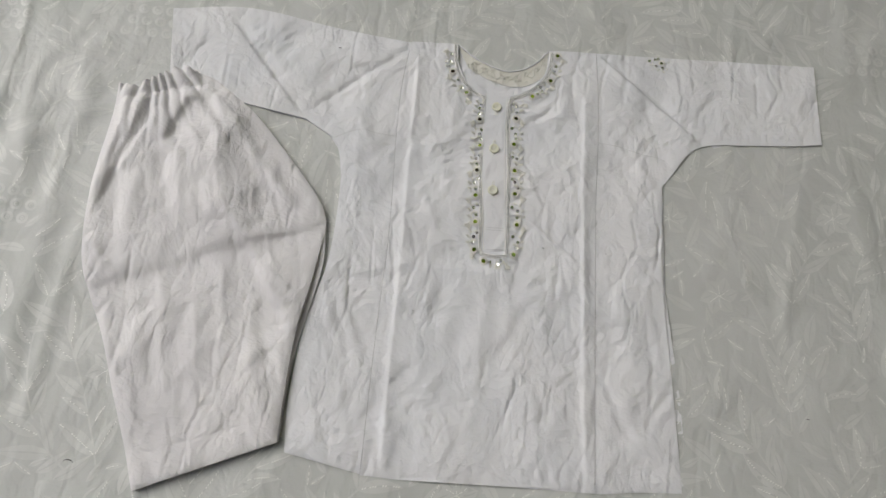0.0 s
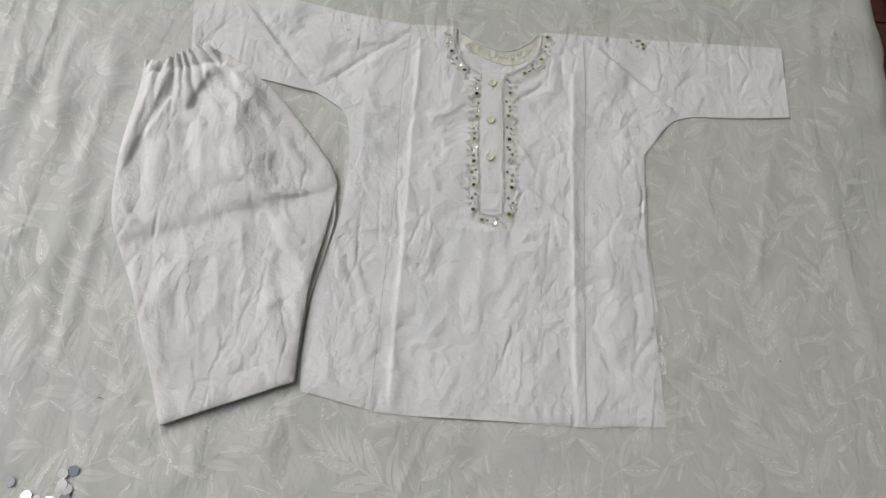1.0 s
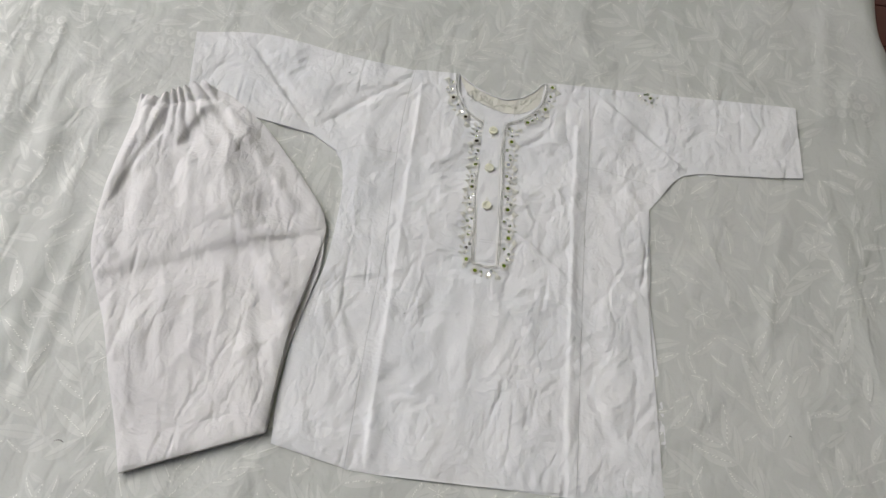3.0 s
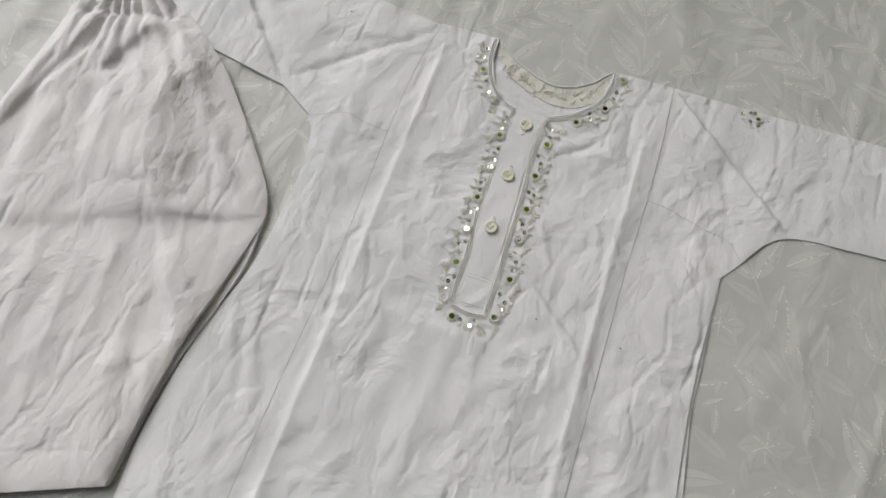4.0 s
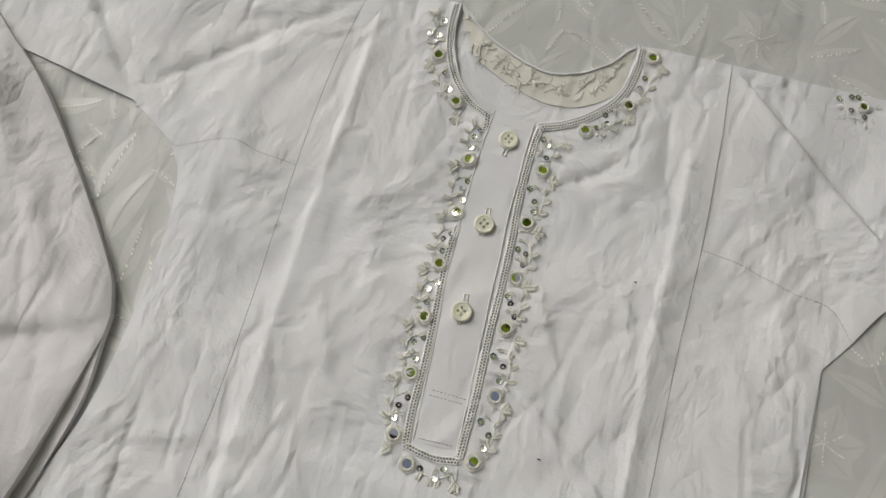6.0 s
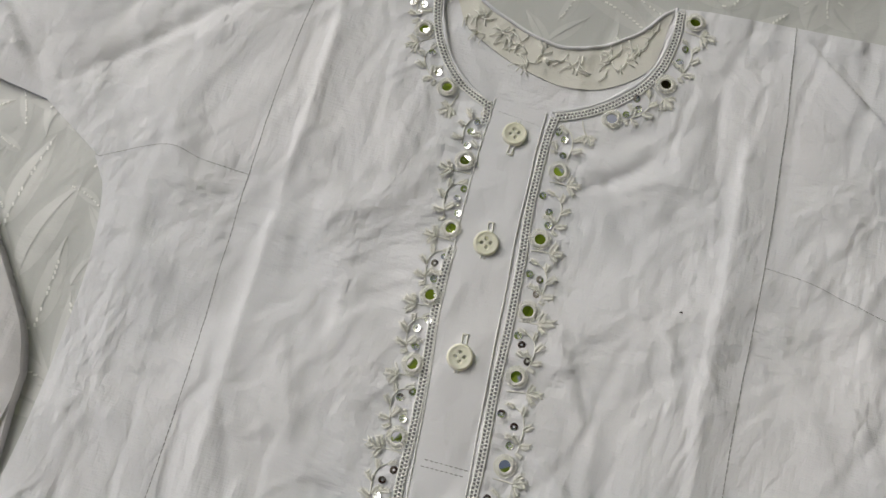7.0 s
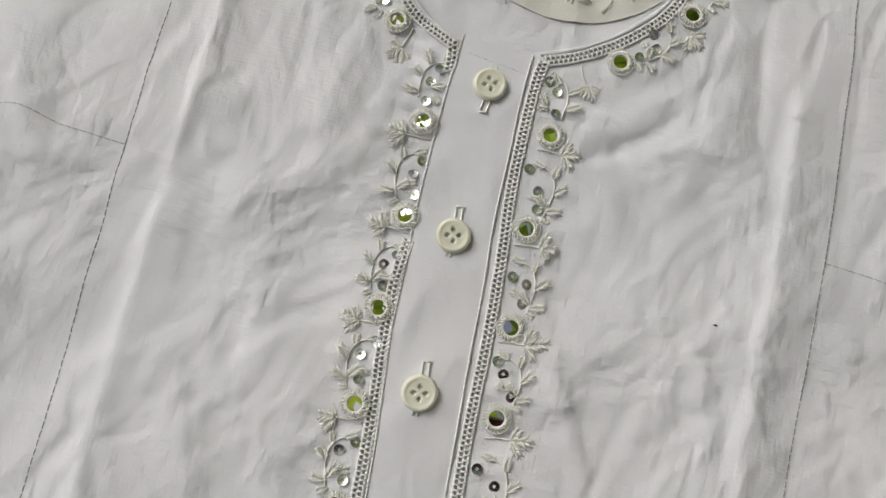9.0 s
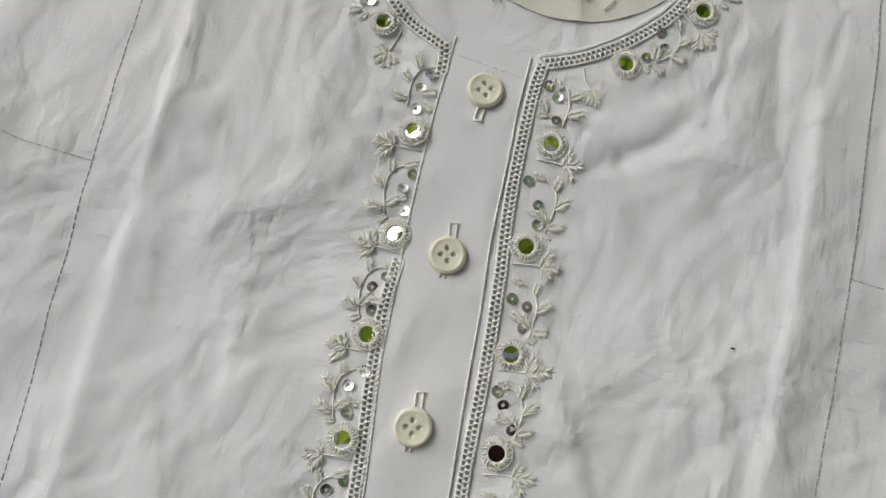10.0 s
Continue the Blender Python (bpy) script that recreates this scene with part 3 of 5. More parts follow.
# ---------------------------------------------------------------- the kurta
SEAM_L = [(-0.108, 0.131), (-0.114, 0.07), (-0.1145, 0.003), (-0.112, -0.066), (-0.111, -0.125), (-0.113, -0.20), (-0.114, -0.26), (-0.1145, -0.374)]
SEAM_R = [(0.118, 0.140), (0.121, 0.085), (0.122, 0.02), (0.1205, -0.05), (0.121, -0.12), (0.122, -0.214), (0.124, -0.370)]
KURTA_FOLDS = [
    (-0.098, 0.11, -0.097, -0.15, 0.0045, 0.0012, "s"), (-0.097, -0.15, -0.097, -0.37, 0.0055, 0.0015, "s"),
    (0.103, 0.09, 0.106, -0.15, 0.0045, 0.0012, "s"), (0.106, -0.15, 0.112, -0.37, 0.0055, 0.0014, "s"),
    (-0.18, -0.165, -0.09, -0.152, 0.006, 0.0012, "r"), (-0.09, -0.153, 0.11, -0.150, 0.006, 0.0009, "r"), (0.11, -0.150, 0.2, -0.148, 0.006, 0.0010, "r"),
    (0.119, 0.140, 0.239, 0.036, 0.0012, 0.0018, "t"), (0.121, 0.135, 0.238, 0.035, 0.0016, 0.0008, "s"), (0.175, 0.085, 0.198, 0.012, 0.0035, -0.0010, "r"),
    (0.135, 0.06, 0.19, 0.0, 0.006, 0.0012, "r"), (0.13, 0.03, 0.196, -0.035, 0.005, 0.0011, "r"), (0.16, 0.02, 0.197, -0.06, 0.005, 0.0012, "r"),
    (0.135, -0.01, 0.165, -0.07, 0.007, 0.0012, "r"), (0.24, 0.03, 0.25, 0.06, 0.004, 0.0012, "r"), (0.258, 0.028, 0.275, 0.062, 0.004, 0.0011, "r"),
    (0.225, 0.02, 0.24, 0.05, 0.004, 0.0012, "r"), (0.29, 0.03, 0.31, 0.055, 0.005, 0.0008, "r"), (0.33, 0.037, 0.35, 0.06, 0.004, 0.0010, "r"),
    (0.265, 0.055, 0.30, 0.09, 0.01, 0.0012, "r"), (0.33, 0.13, 0.38, 0.07, 0.012, 0.0010, "r"),
    (-0.105, 0.126, -0.222, 0.022, 0.0035, -0.0015, "r"), (-0.12, 0.128, -0.222, 0.042, 0.010, 0.0010, "r"), (-0.330, 0.143, -0.226, 0.018, 0.0016, 0.0012, "t"), (-0.30, 0.12, -0.23, 0.06, 0.006, 0.0012, "r"),
    (-0.175, -0.012, -0.12, -0.002, 0.004, 0.0006, "r"), (-0.182, -0.03, -0.125, -0.055, 0.006, 0.0010, "r"), (-0.165, 0.04, -0.135, -0.03, 0.007, 0.0011, "r"),
    (-0.17, -0.07, -0.125, -0.10, 0.006, 0.0011, "r"), (-0.16, -0.17, -0.13, -0.26, 0.006, 0.0014, "r"), (-0.178, -0.18, -0.15, -0.25, 0.005, 0.0014, "r"),
    (-0.15, -0.27, -0.13, -0.35, 0.006, 0.0010, "r"), (-0.18, -0.28, -0.165, -0.35, 0.006, 0.0010, "r"), (-0.105, -0.29, -0.085, -0.345, 0.007, 0.0014, "r"),
    (0.045, -0.088, 0.100, -0.131, 0.0016, 0.0016, "s"), (-0.0985, 0.11, -0.0965, -0.15, 0.0018, -0.0006, "t"), (-0.0965, -0.15, -0.0965, -0.37, 0.0018, -0.0007, "t"), (0.1035, 0.09, 0.1065, -0.15, 0.0018, -0.0006, "t"), (0.1065, -0.15, 0.1125, -0.37, 0.0018, -0.0007, "t"), (0.030, 0.033, 0.049, 0.0405, 0.0028, -0.0011, "r"), (0.046, 0.039, 0.066, 0.057, 0.003, -0.0011, "r"), (0.034, 0.042, 0.066, 0.064, 0.005, 0.0008, "r"),
    (0.035, -0.03, 0.06, -0.07, 0.006, 0.0009, "r"), (0.045, 0.02, 0.09, -0.03, 0.009, 0.0010, "r"), (0.07, 0.10, 0.095, 0.03, 0.008, 0.0011, "r"),
    (0.06, -0.04, 0.10, -0.09, 0.008, 0.0010, "r"), (0.08, 0.0, 0.095, -0.05, 0.005, 0.0009, "r"),
    (-0.045, 0.07, -0.05, 0.0, 0.007, 0.0012, "r"), (-0.075, 0.10, -0.045, 0.03, 0.008, 0.0012, "r"), (-0.085, 0.03, -0.05, -0.05, 0.009, 0.0012, "r"),
    (-0.06, -0.03, -0.03, -0.08, 0.007, 0.0008, "r"), (-0.085, -0.06, -0.05, -0.13, 0.010, 0.0011, "r"), (-0.03, 0.055, -0.04, 0.015, 0.004, 0.0008, "r"),
    (-0.025, -0.145, -0.045, -0.24, 0.010, 0.0013, "r"), (0.0, -0.15, -0.005, -0.30, 0.008, 0.0011, "r"), (0.02, -0.15, 0.035, -0.26, 0.009, 0.0012, "r"),
    (0.05, -0.16, 0.085, -0.27, 0.011, 0.0013, "r"), (-0.06, -0.17, -0.07, -0.28, 0.009, 0.0011, "r"), (0.06, -0.24, 0.09, -0.31, 0.008, 0.0011, "r"),
    (0.14, -0.16, 0.17, -0.25, 0.010, 0.0013, "r"), (0.165, -0.2, 0.19, -0.14, 0.008, 0.0011, "r"), (0.15, -0.27, 0.185, -0.34, 0.010, 0.0012, "r"), (0.18, -0.18, 0.2, -0.25, 0.006, 0.0010, "r"),
]


def kurta_z(x, y):
    z = 0.0012 * (rumple(x, y * 0.75, 0.055, 21) - 0.6) + 0.0008 * streaks(x, y, 0.020, 112, 3.0, 22) + 0.0008 * streaks(x, y, 0.018, 62, 3.0, 23)
    z = z + 0.0006 * streaks(x, y, 0.009, 95, 3.5, 25) + 0.0006 * streaks(x, y, 0.008, 130, 3.0, 26) + 0.0006 * streaks(x, y, 0.0085, 40, 3.0, 27)
    z = z * np.clip(np.abs(x) / 0.03, 0.35, 1) + 1.5 * creases(x, y, KURTA_FOLDS, 0.6)
    hem = np.clip((-0.348 - y) / 0.01, 0, 1)
    z = z + hem * 0.0008 * (np.sin(x * 420 + 2 * np.sin(x * 60)) * (grain2(x, y * 0 + 1, 0.03, 31)) + 0.4)
    near = np.exp(-(np.abs(np.abs(x - 0.0025) - 0.0245) / 0.011) ** 2) * ((y > -0.15) & (y < 0.08))
    z = z + near * 0.0017 * (grain2(x * 0.25 + 0.3 * y, y, 0.0035, 41) - 0.5)
    flat = np.exp(-np.clip(np.hypot(np.maximum(np.abs(x - 0.003) - 0.014, 0), np.maximum(np.abs(y + 0.032) - 0.10, 0)), 0, 1) / 0.006)
    return z * (1 - 0.8 * flat)


kurta = thing("kurta", "child's white cotton kurta with mirror-work embroidery, laid flat", "kurta")
seam_l, seam_r = spline(SEAM_L, 0.006), spline(SEAM_R, 0.006)
neck_l = spline([(-0.0515, 0.133), (-0.0505, 0.1155), (-0.0465, 0.0995), (-0.0395, 0.0855), (-0.0285, 0.0735), (-0.014, 0.0655)], 0.003)
neck_r = spline([(0.0145, 0.068), (0.0245, 0.072), (0.034, 0.0775), (0.0435, 0.085), (0.0515, 0.0935), (0.0578, 0.106), (0.0608, 0.122), (0.0608, 0.136)], 0.003)
side_r = spline([(0.198, -0.029), (0.1965, -0.10), (0.1975, -0.15), (0.201, -0.20), (0.207, -0.267), (0.215, -0.3665)], 0.006)
side_l = spline([(-0.193, -0.358), (-0.196, -0.30), (-0.189, -0.218), (-0.175, -0.16), (-0.171, -0.10), (-0.173, -0.046), (-0.186, -0.006), (-0.221, 0.015)], 0.006)
collar = spline([(-0.0515, 0.133), (-0.043, 0.1265), (-0.030, 0.117), (-0.014, 0.1095), (0.001, 0.1042), (0.015, 0.1032), (0.030, 0.108), (0.046, 0.119), (0.055, 0.131), (0.0608, 0.136)], 0.003)

sleeve_under = spline([(0.212, -0.010), (0.2265, 0.012), (0.240, 0.024), (0.262, 0.031), (0.300, 0.0345), (0.356, 0.040), (0.393, 0.045)], 0.006)
rim = np.concatenate([[(0.118, 0.140), (0.292, 0.147), (0.391, 0.151), (0.3915, 0.10)], sleeve_under[::-1], side_r, [(0.124, -0.370), (-0.114, -0.375)], side_l,
                      [(-0.317, 0.031), (-0.383, 0.041), (-0.397, 0.144), (-0.304, 0.155), (-0.198, 0.139), (-0.108, 0.130), (0.0, 0.34)]])
front = np.concatenate([[(-0.108, 0.131), (-0.066, 0.133)], neck_l, neck_r, [(0.078, 0.138)], seam_r, [(0.039, -0.3735), (-0.076, -0.3755)], seam_l[::-1]])
part("front_panel", cloth("front_panel", front, 0.0014, kurta_z, 0.0012, COTTON, 0.00012, rim), kurta, "plain white front with pressed folds")

GUSSET_L, GUSSET_R = [(-0.1145, 0.003), (-0.137, 0.0045), (-0.158, 0.007), (-0.186, -0.006)], [(0.122, 0.019), (0.142, 0.017), (0.175, 0.009), (0.198, 0.006), (0.212, -0.010)]
lower = lambda x, y: kurta_z(x, y) - 0.00025
for name, outline in (
        ("side_panel", np.concatenate([[(-0.188, -0.006)], side_l[(side_l[:, 1] < -0.012)][::-1], [(-0.11, -0.374)], seam_l[(seam_l[:, 1] < 0.004)][::-1] + (0.002, 0), GUSSET_L])),
        ("side_panel", np.concatenate([GUSSET_R, side_r, [(0.125, -0.371)], seam_r[(seam_r[:, 1] < 0.018)][::-1] - (0.002, 0)]))):
    part(name, cloth(name, outline, 0.002, lower, 0.0034, COTTON, 0.0002, rim), kurta, "white side panel joined by a stitched seam")
right_sleeve = np.concatenate([GUSSET_R[::-1][1:], seam_r[seam_r[:, 1] > 0.02][::-1] - (0.002, 0), [(0.186, 0.142), (0.292, 0.147), (0.391, 0.151), (0.3915, 0.10)], sleeve_under[::-1]])
left_sleeve = np.concatenate([GUSSET_L, [(-0.221, 0.015), (-0.317, 0.031), (-0.383, 0.041), (-0.397, 0.144)], spline([(-0.397, 0.144), (-0.304, 0.155), (-0.198, 0.139), (-0.106, 0.129)], 0.01), seam_l[seam_l[:, 1] > 0.005] + (0.002, 0)])
lowest = lambda x, y: kurta_z(x, y) - 0.0005
part("sleeve", cloth("sleeve", right_sleeve, 0.002, lowest, 0.0034, COTTON, 0.0002, rim), kurta, "short white sleeve with a small mirror motif")
part("sleeve", cloth("sleeve", left_sleeve, 0.002, lowest, 0.0034, COTTON, 0.0002, rim), kurta, "white sleeve half under the trousers")
back = np.concatenate([[(-0.112, 0.127)], [(-0.066, 0.130)], collar, [(0.078, 0.136), (0.118, 0.138), (0.388, 0.148), (0.390, 0.048), (0.287, 0.036), (0.227, 0.015), (0.199, -0.03),
                       (0.2, -0.15), (0.206, -0.2), (0.2145, -0.27), (0.2185, -0.322), (0.2205, -0.363), (0.13, -0.3735), (-0.112, -0.3735), (-0.189, -0.355), (-0.192, -0.30), (-0.185, -0.218), (-0.171, -0.16), (-0.167, -0.10), (-0.169, -0.046), (-0.182, -0.004), (-0.200, 0.012), (-0.2, 0.12)]])
back_z = lambda x, y: np.maximum(kurta_z(x, y) * 0.35 - 0.0020, -0.0026) + 0.0006 * (rumple(x, y, 0.014, 51) - 0.5)
part("back_panel", cloth("back_panel", back, 0.0025, back_z, 0.0012, COTTON), kurta, "white back panel showing at neck and hem")
facing_low = spline([(0.0595, 0.130), (0.057, 0.108), (0.052, 0.0985), (0.042, 0.090), (0.028, 0.0842), (0.013, 0.0832), (-0.003, 0.0868), (-0.020, 0.0935), (-0.035, 0.102), (-0.0430, 0.115)], 0.004)
facing_z = lambda x, y: back_z(x, y) + 0.0005 + 0.0009 * (rumple(x, y * 0.7, 0.012, 52) - 0.5)
part("facing", cloth("facing", np.concatenate([collar, facing_low]), 0.0012, facing_z, 0.0004, CREAM), kurta, "cream neck facing, wrong side of the embroidery")
rng = random.Random(5)
g = Geo()
g.tube([(x, y, one(facing_z, x, y) + 0.0004) for x, y in collar], 0.0009, 8)
part("neck_binding", g.mesh("neck_binding", COTTON), kurta, "narrow white rolled edge")

# loose floss ends on the wrong side of the neck embroidery
g = Geo()
for k in range(46):
    t = rng.uniform(0.08, 0.95)
    base = collar[int(t * (len(collar) - 1))]
    deep = rng.choice((0.006, 0.009, 0.012, 0.018))
    x, y = base[0] * (1 - deep * 6) + rng.uniform(-0.003, 0.003), base[1] - deep + rng.uniform(-0.003, 0.003)
    for q in range(rng.choice((1, 3, 4))):
        a, n = rng.uniform(0, 6.28), rng.uniform(0.003, 0.008)
        pts = []
        for s in (0, 0.5, 1):
            px, py = x + n * s * math.cos(a + 0.5 * s), y + n * s * math.sin(a + 0.5 * s)
            pts.append((px, py, one(facing_z, px, py) + 0.0005 + 0.0003 * math.sin(s * 3.1)))
        g.tube(pts, 0.0003, 4)
part("floss_end", g.mesh("floss_end", FLOSS), kurta, "white floss floats inside the neck", kind="stuff")


# seams as rows of short stitches
def stitches(path, name, mat=SEAM, length=0.0021, gap=0.0008, r=0.00012, up=0.0, height=kurta_z, label="row of small machine stitches"):
    p, g, s = spline(path, 0.0007), Geo(), 0
    n, m = max(2, int(length / 0.0007)), max(1, int(round(gap / 0.0007)))
    zs = height(p[:, 0], p[:, 1])
    while s + n < len(p):
        g.tube([(p[i][0], p[i][1], zs[i] + up - (0.00015 if i in (s, s + n) else 0)) for i in range(s, s + n + 1)], r, 4)
        s += n + m
    part(name, g.mesh(name, mat), kurta, label)


for row in (SEAM_L, SEAM_R):
    stitches(row, "seam", r=0.00018)
stitches(GUSSET_L, "seam", r=0.00012)
stitches(GUSSET_R, "seam", r=0.00012)
stitches([(-0.19, -0.345), (-0.113, -0.357)], "hem_seam", COTTON, r=0.00012)
stitches([(-0.113, -0.357), (0.02, -0.356), (0.125, -0.353), (0.212, -0.352)], "hem_seam", COTTON, r=0.00012)
stitches([(0.383, 0.149), (0.382, 0.1), (0.384, 0.046)], "cuff_seam", COTTON, r=0.0001, height=lowest)

# placket
placket_z = lambda x, y: kurta_z(x, y) + 0.0007 + 0.0008 * (rumple(x, y, 0.016, 61) - 0.6)
CORD_L = [(-0.0130, 0.0685), (-0.0140, 0.044), (-0.0142, 0.025), (-0.0140, 0.005), (-0.0130, -0.015), (-0.0122, -0.037), (-0.0100, -0.057), (-0.0080, -0.077), (-0.0062, -0.103), (-0.0045, -0.1265)]
CORD_R = [(0.0120, 0.067), (0.0114, 0.049), (0.0118, 0.032), (0.0119, 0.012), (0.0122, 0.002), (0.0136, -0.018), (0.0142, -0.036), (0.0155, -0.060), (0.0166, -0.080), (0.0177, -0.097), (0.0190, -0.1255)]
strip = np.concatenate([spline(CORD_R, 0.005), spline(CORD_L[::-1], 0.005)])
part("placket", cloth("placket", strip, 0.0012, placket_z, 0.0010, PLACKET_COTTON, 0.0003), kurta, "plain white button placket")
edge_row = dict(height=placket_z, label="fine stitching on the placket")
stitches([(-0.0105, 0.0625), (0.0115, 0.0595)], "placket_stitch", COTTON, r=0.00014, **edge_row)
stitches([(-0.002, -0.0985), (0.0165, -0.0985)], "placket_stitch", SEAM, 0.0012, 0.0009, 0.0002, **edge_row)
stitches([(-0.003, -0.1015), (0.0165, -0.1012)], "placket_stitch", SEAM, 0.0012, 0.0009, 0.0002, **edge_row)
stitches([(-0.002, -0.1245), (0.0175, -0.1235)], "placket_stitch", SEAM, 0.0012, 0.0009, 0.0002, **edge_row)


def cord(path, r, name, label, height=kurta_z, up=0.0004, mat=BRAID, pitch=0.0016):
    p, g = spline(path, 0.0004), Geo()
    zs = height(p[:, 0], p[:, 1]) + up
    g.tube([(a[0], a[1], z) for a, z in zip(p, zs)], r, 6, 0.45, pitch)
    part(name, g.mesh(name, mat), kurta, label)


for row, r in ((CORD_L, 0.00034), (CORD_R, 0.0003)):
    cord(row, r, "placket_cord", "thin twisted cord along the placket", placket_z, -0.0001)
cord(neck_l, 0.0008, "neck_piping", "rolled white neck edge", kurta_z, 0.0001, COTTON, 0.03)
cord(neck_r, 0.0008, "neck_piping", "rolled white neck edge", kurta_z, 0.0001, COTTON, 0.03)


def braid(path, name, label):
    """A crocheted band: two rows of slanting loops between two fine rails, over a grey strip that paints the gaps'
    shade.
    """
    step = 0.0017
    p = spline(path, step)
    d = np.gradient(p, axis=0)
    d /= np.linalg.norm(d, axis=1)[:, None]
    s = np.stack([d[:, 1], -d[:, 0]], 1)
    zs = kurta_z(p[:, 0], p[:, 1]) + 0.0004
    g = Geo()
    for i in range(len(p)):
        for side in (-1, 1):
            c = p[i] + d[i] * (0.5 * step if side > 0 else 0)
            rung = []
            for k in range(4):
                q = c + s[i] * side * 0.0017 * k / 3 + d[i] * 0.0003 * math.sin(k * 1.2)
                rung.append((q[0], q[1], zs[i] + 0.00025 + 0.0002 * math.sin(math.pi * k / 3)))
            g.tube(rung, 0.00031, 5)
    for off, r in ((-0.00165, 0.00040), (0.00165, 0.00040), (0.0, 0.00034)):
        fine = spline(p + s * off, 0.0004)
        fz = kurta_z(fine[:, 0], fine[:, 1]) + 0.0005
        g.tube([(a[0], a[1], z) for a, z in zip(fine, fz)], r, 6, 0.28, 0.0015)
    # grey strip below the loops: shade of the gaps, put into its colour
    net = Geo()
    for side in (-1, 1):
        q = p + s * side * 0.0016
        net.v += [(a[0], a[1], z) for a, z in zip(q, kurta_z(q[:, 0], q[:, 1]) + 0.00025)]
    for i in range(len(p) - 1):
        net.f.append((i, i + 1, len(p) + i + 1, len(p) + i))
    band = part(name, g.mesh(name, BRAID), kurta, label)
    part("braid_net", net.mesh("braid_net", BRAID_GAP_SHADE), band, "grey strip painting shade into the braid's gaps")


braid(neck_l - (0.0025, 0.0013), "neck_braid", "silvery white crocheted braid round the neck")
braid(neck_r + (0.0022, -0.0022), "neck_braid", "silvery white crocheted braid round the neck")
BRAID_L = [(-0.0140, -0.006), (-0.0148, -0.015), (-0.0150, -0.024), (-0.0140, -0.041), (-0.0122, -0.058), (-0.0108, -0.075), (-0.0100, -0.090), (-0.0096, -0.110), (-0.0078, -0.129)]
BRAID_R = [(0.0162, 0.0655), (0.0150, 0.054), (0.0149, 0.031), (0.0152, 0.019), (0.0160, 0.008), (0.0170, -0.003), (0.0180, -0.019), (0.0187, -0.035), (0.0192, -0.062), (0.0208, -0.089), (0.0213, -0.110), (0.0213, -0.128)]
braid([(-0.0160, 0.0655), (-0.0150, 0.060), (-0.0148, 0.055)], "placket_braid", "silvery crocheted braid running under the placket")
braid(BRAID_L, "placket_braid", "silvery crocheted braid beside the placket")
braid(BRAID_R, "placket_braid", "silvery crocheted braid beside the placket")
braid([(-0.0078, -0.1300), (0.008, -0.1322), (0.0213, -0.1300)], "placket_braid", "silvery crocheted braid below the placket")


# ---------------------------------------------------------------- mirrors, sequins, leaves, buttons
def mirror_mesh(n, seed):
    """A cut mirror chip with a slightly uneven outline, thin and flat."""
    rng = random.Random(seed)
    g = Geo()
    ring = [(0.0030 * rng.uniform(0.94, 1.04) * math.cos(6.2832 * k / n), 0.0030 * rng.uniform(0.94, 1.04) * math.sin(6.2832 * k / n)) for k in range(n)]
    for z in (0.0, 0.0005):
        g.v += [(x, y, z) for x, y in ring]
    g.f.append(tuple(range(n, 2 * n)))
    g.f.append(tuple(reversed(range(n))))
    g.f += [(k, (k + 1) % n, n + (k + 1) % n, n + k) for k in range(n)]
    return g.mesh("mirror", MIRROR, False)


def ring_mesh(seed):
    rng = random.Random(seed)
    g = Geo()
    for k in range(25):
        a = 6.2832 * k / 25 + rng.uniform(-0.04, 0.04)
        out = 0.0043 + rng.uniform(-0.0002, 0.0003)
        pts = [(r * math.cos(a + w), r * math.sin(a + w), z) for r, w, z in ((0.0026, 0, 0.0008), (0.0030, 0.05, 0.0013), (0.0036, 0.13, 0.0011), (out, 0.22, 0.0004))]
        g.tube(pts, [0.00026, 0.0003, 0.00028, 0.00024], 5)
    for k in range(21):
        a = 6.2832 * k / 21
        loop = [(math.cos(a) * 0.0043 + 0.0006 * math.cos(w + a), math.sin(a) * 0.0043 + 0.0006 * math.sin(w + a), 0.0006 + 0.0002 * math.cos(w)) for w in (0, 1.05, 2.1, 3.14, 4.19, 5.24, 6.28)]
        g.tube(loop, 0.0002, 4)
    for r, t, z in ((0.00272, 0.00026, 0.0011),):
        g.tube([(r * math.cos(6.2832 * k / 40), r * math.sin(6.2832 * k / 40), z) for k in range(41)], t, 5, 0.25, 0.0011)
    return g.mesh("thread_ring", FLOSS)


def sequin_mesh():
    g, n = Geo(), 16
    for r, z in ((0.00055, 0.0), (0.0011, 0.00004), (0.00175, 0.00012), (0.00175, 0.00018), (0.0011, 0.0001), (0.00055, 0.00006)):
        g.v += [(r * math.cos(6.2832 * k / n), r * math.sin(6.2832 * k / n), z) for k in range(n)]
    for j in range(6):
        for k in range(n):
            a, b = j * n + k, j * n + (k + 1) % n
            c, d = ((j + 1) % 6) * n + (k + 1) % n, ((j + 1) % 6) * n + k
            g.f.append((a, d, c, b))
    return g.mesh("sequin", SEQUIN, False)


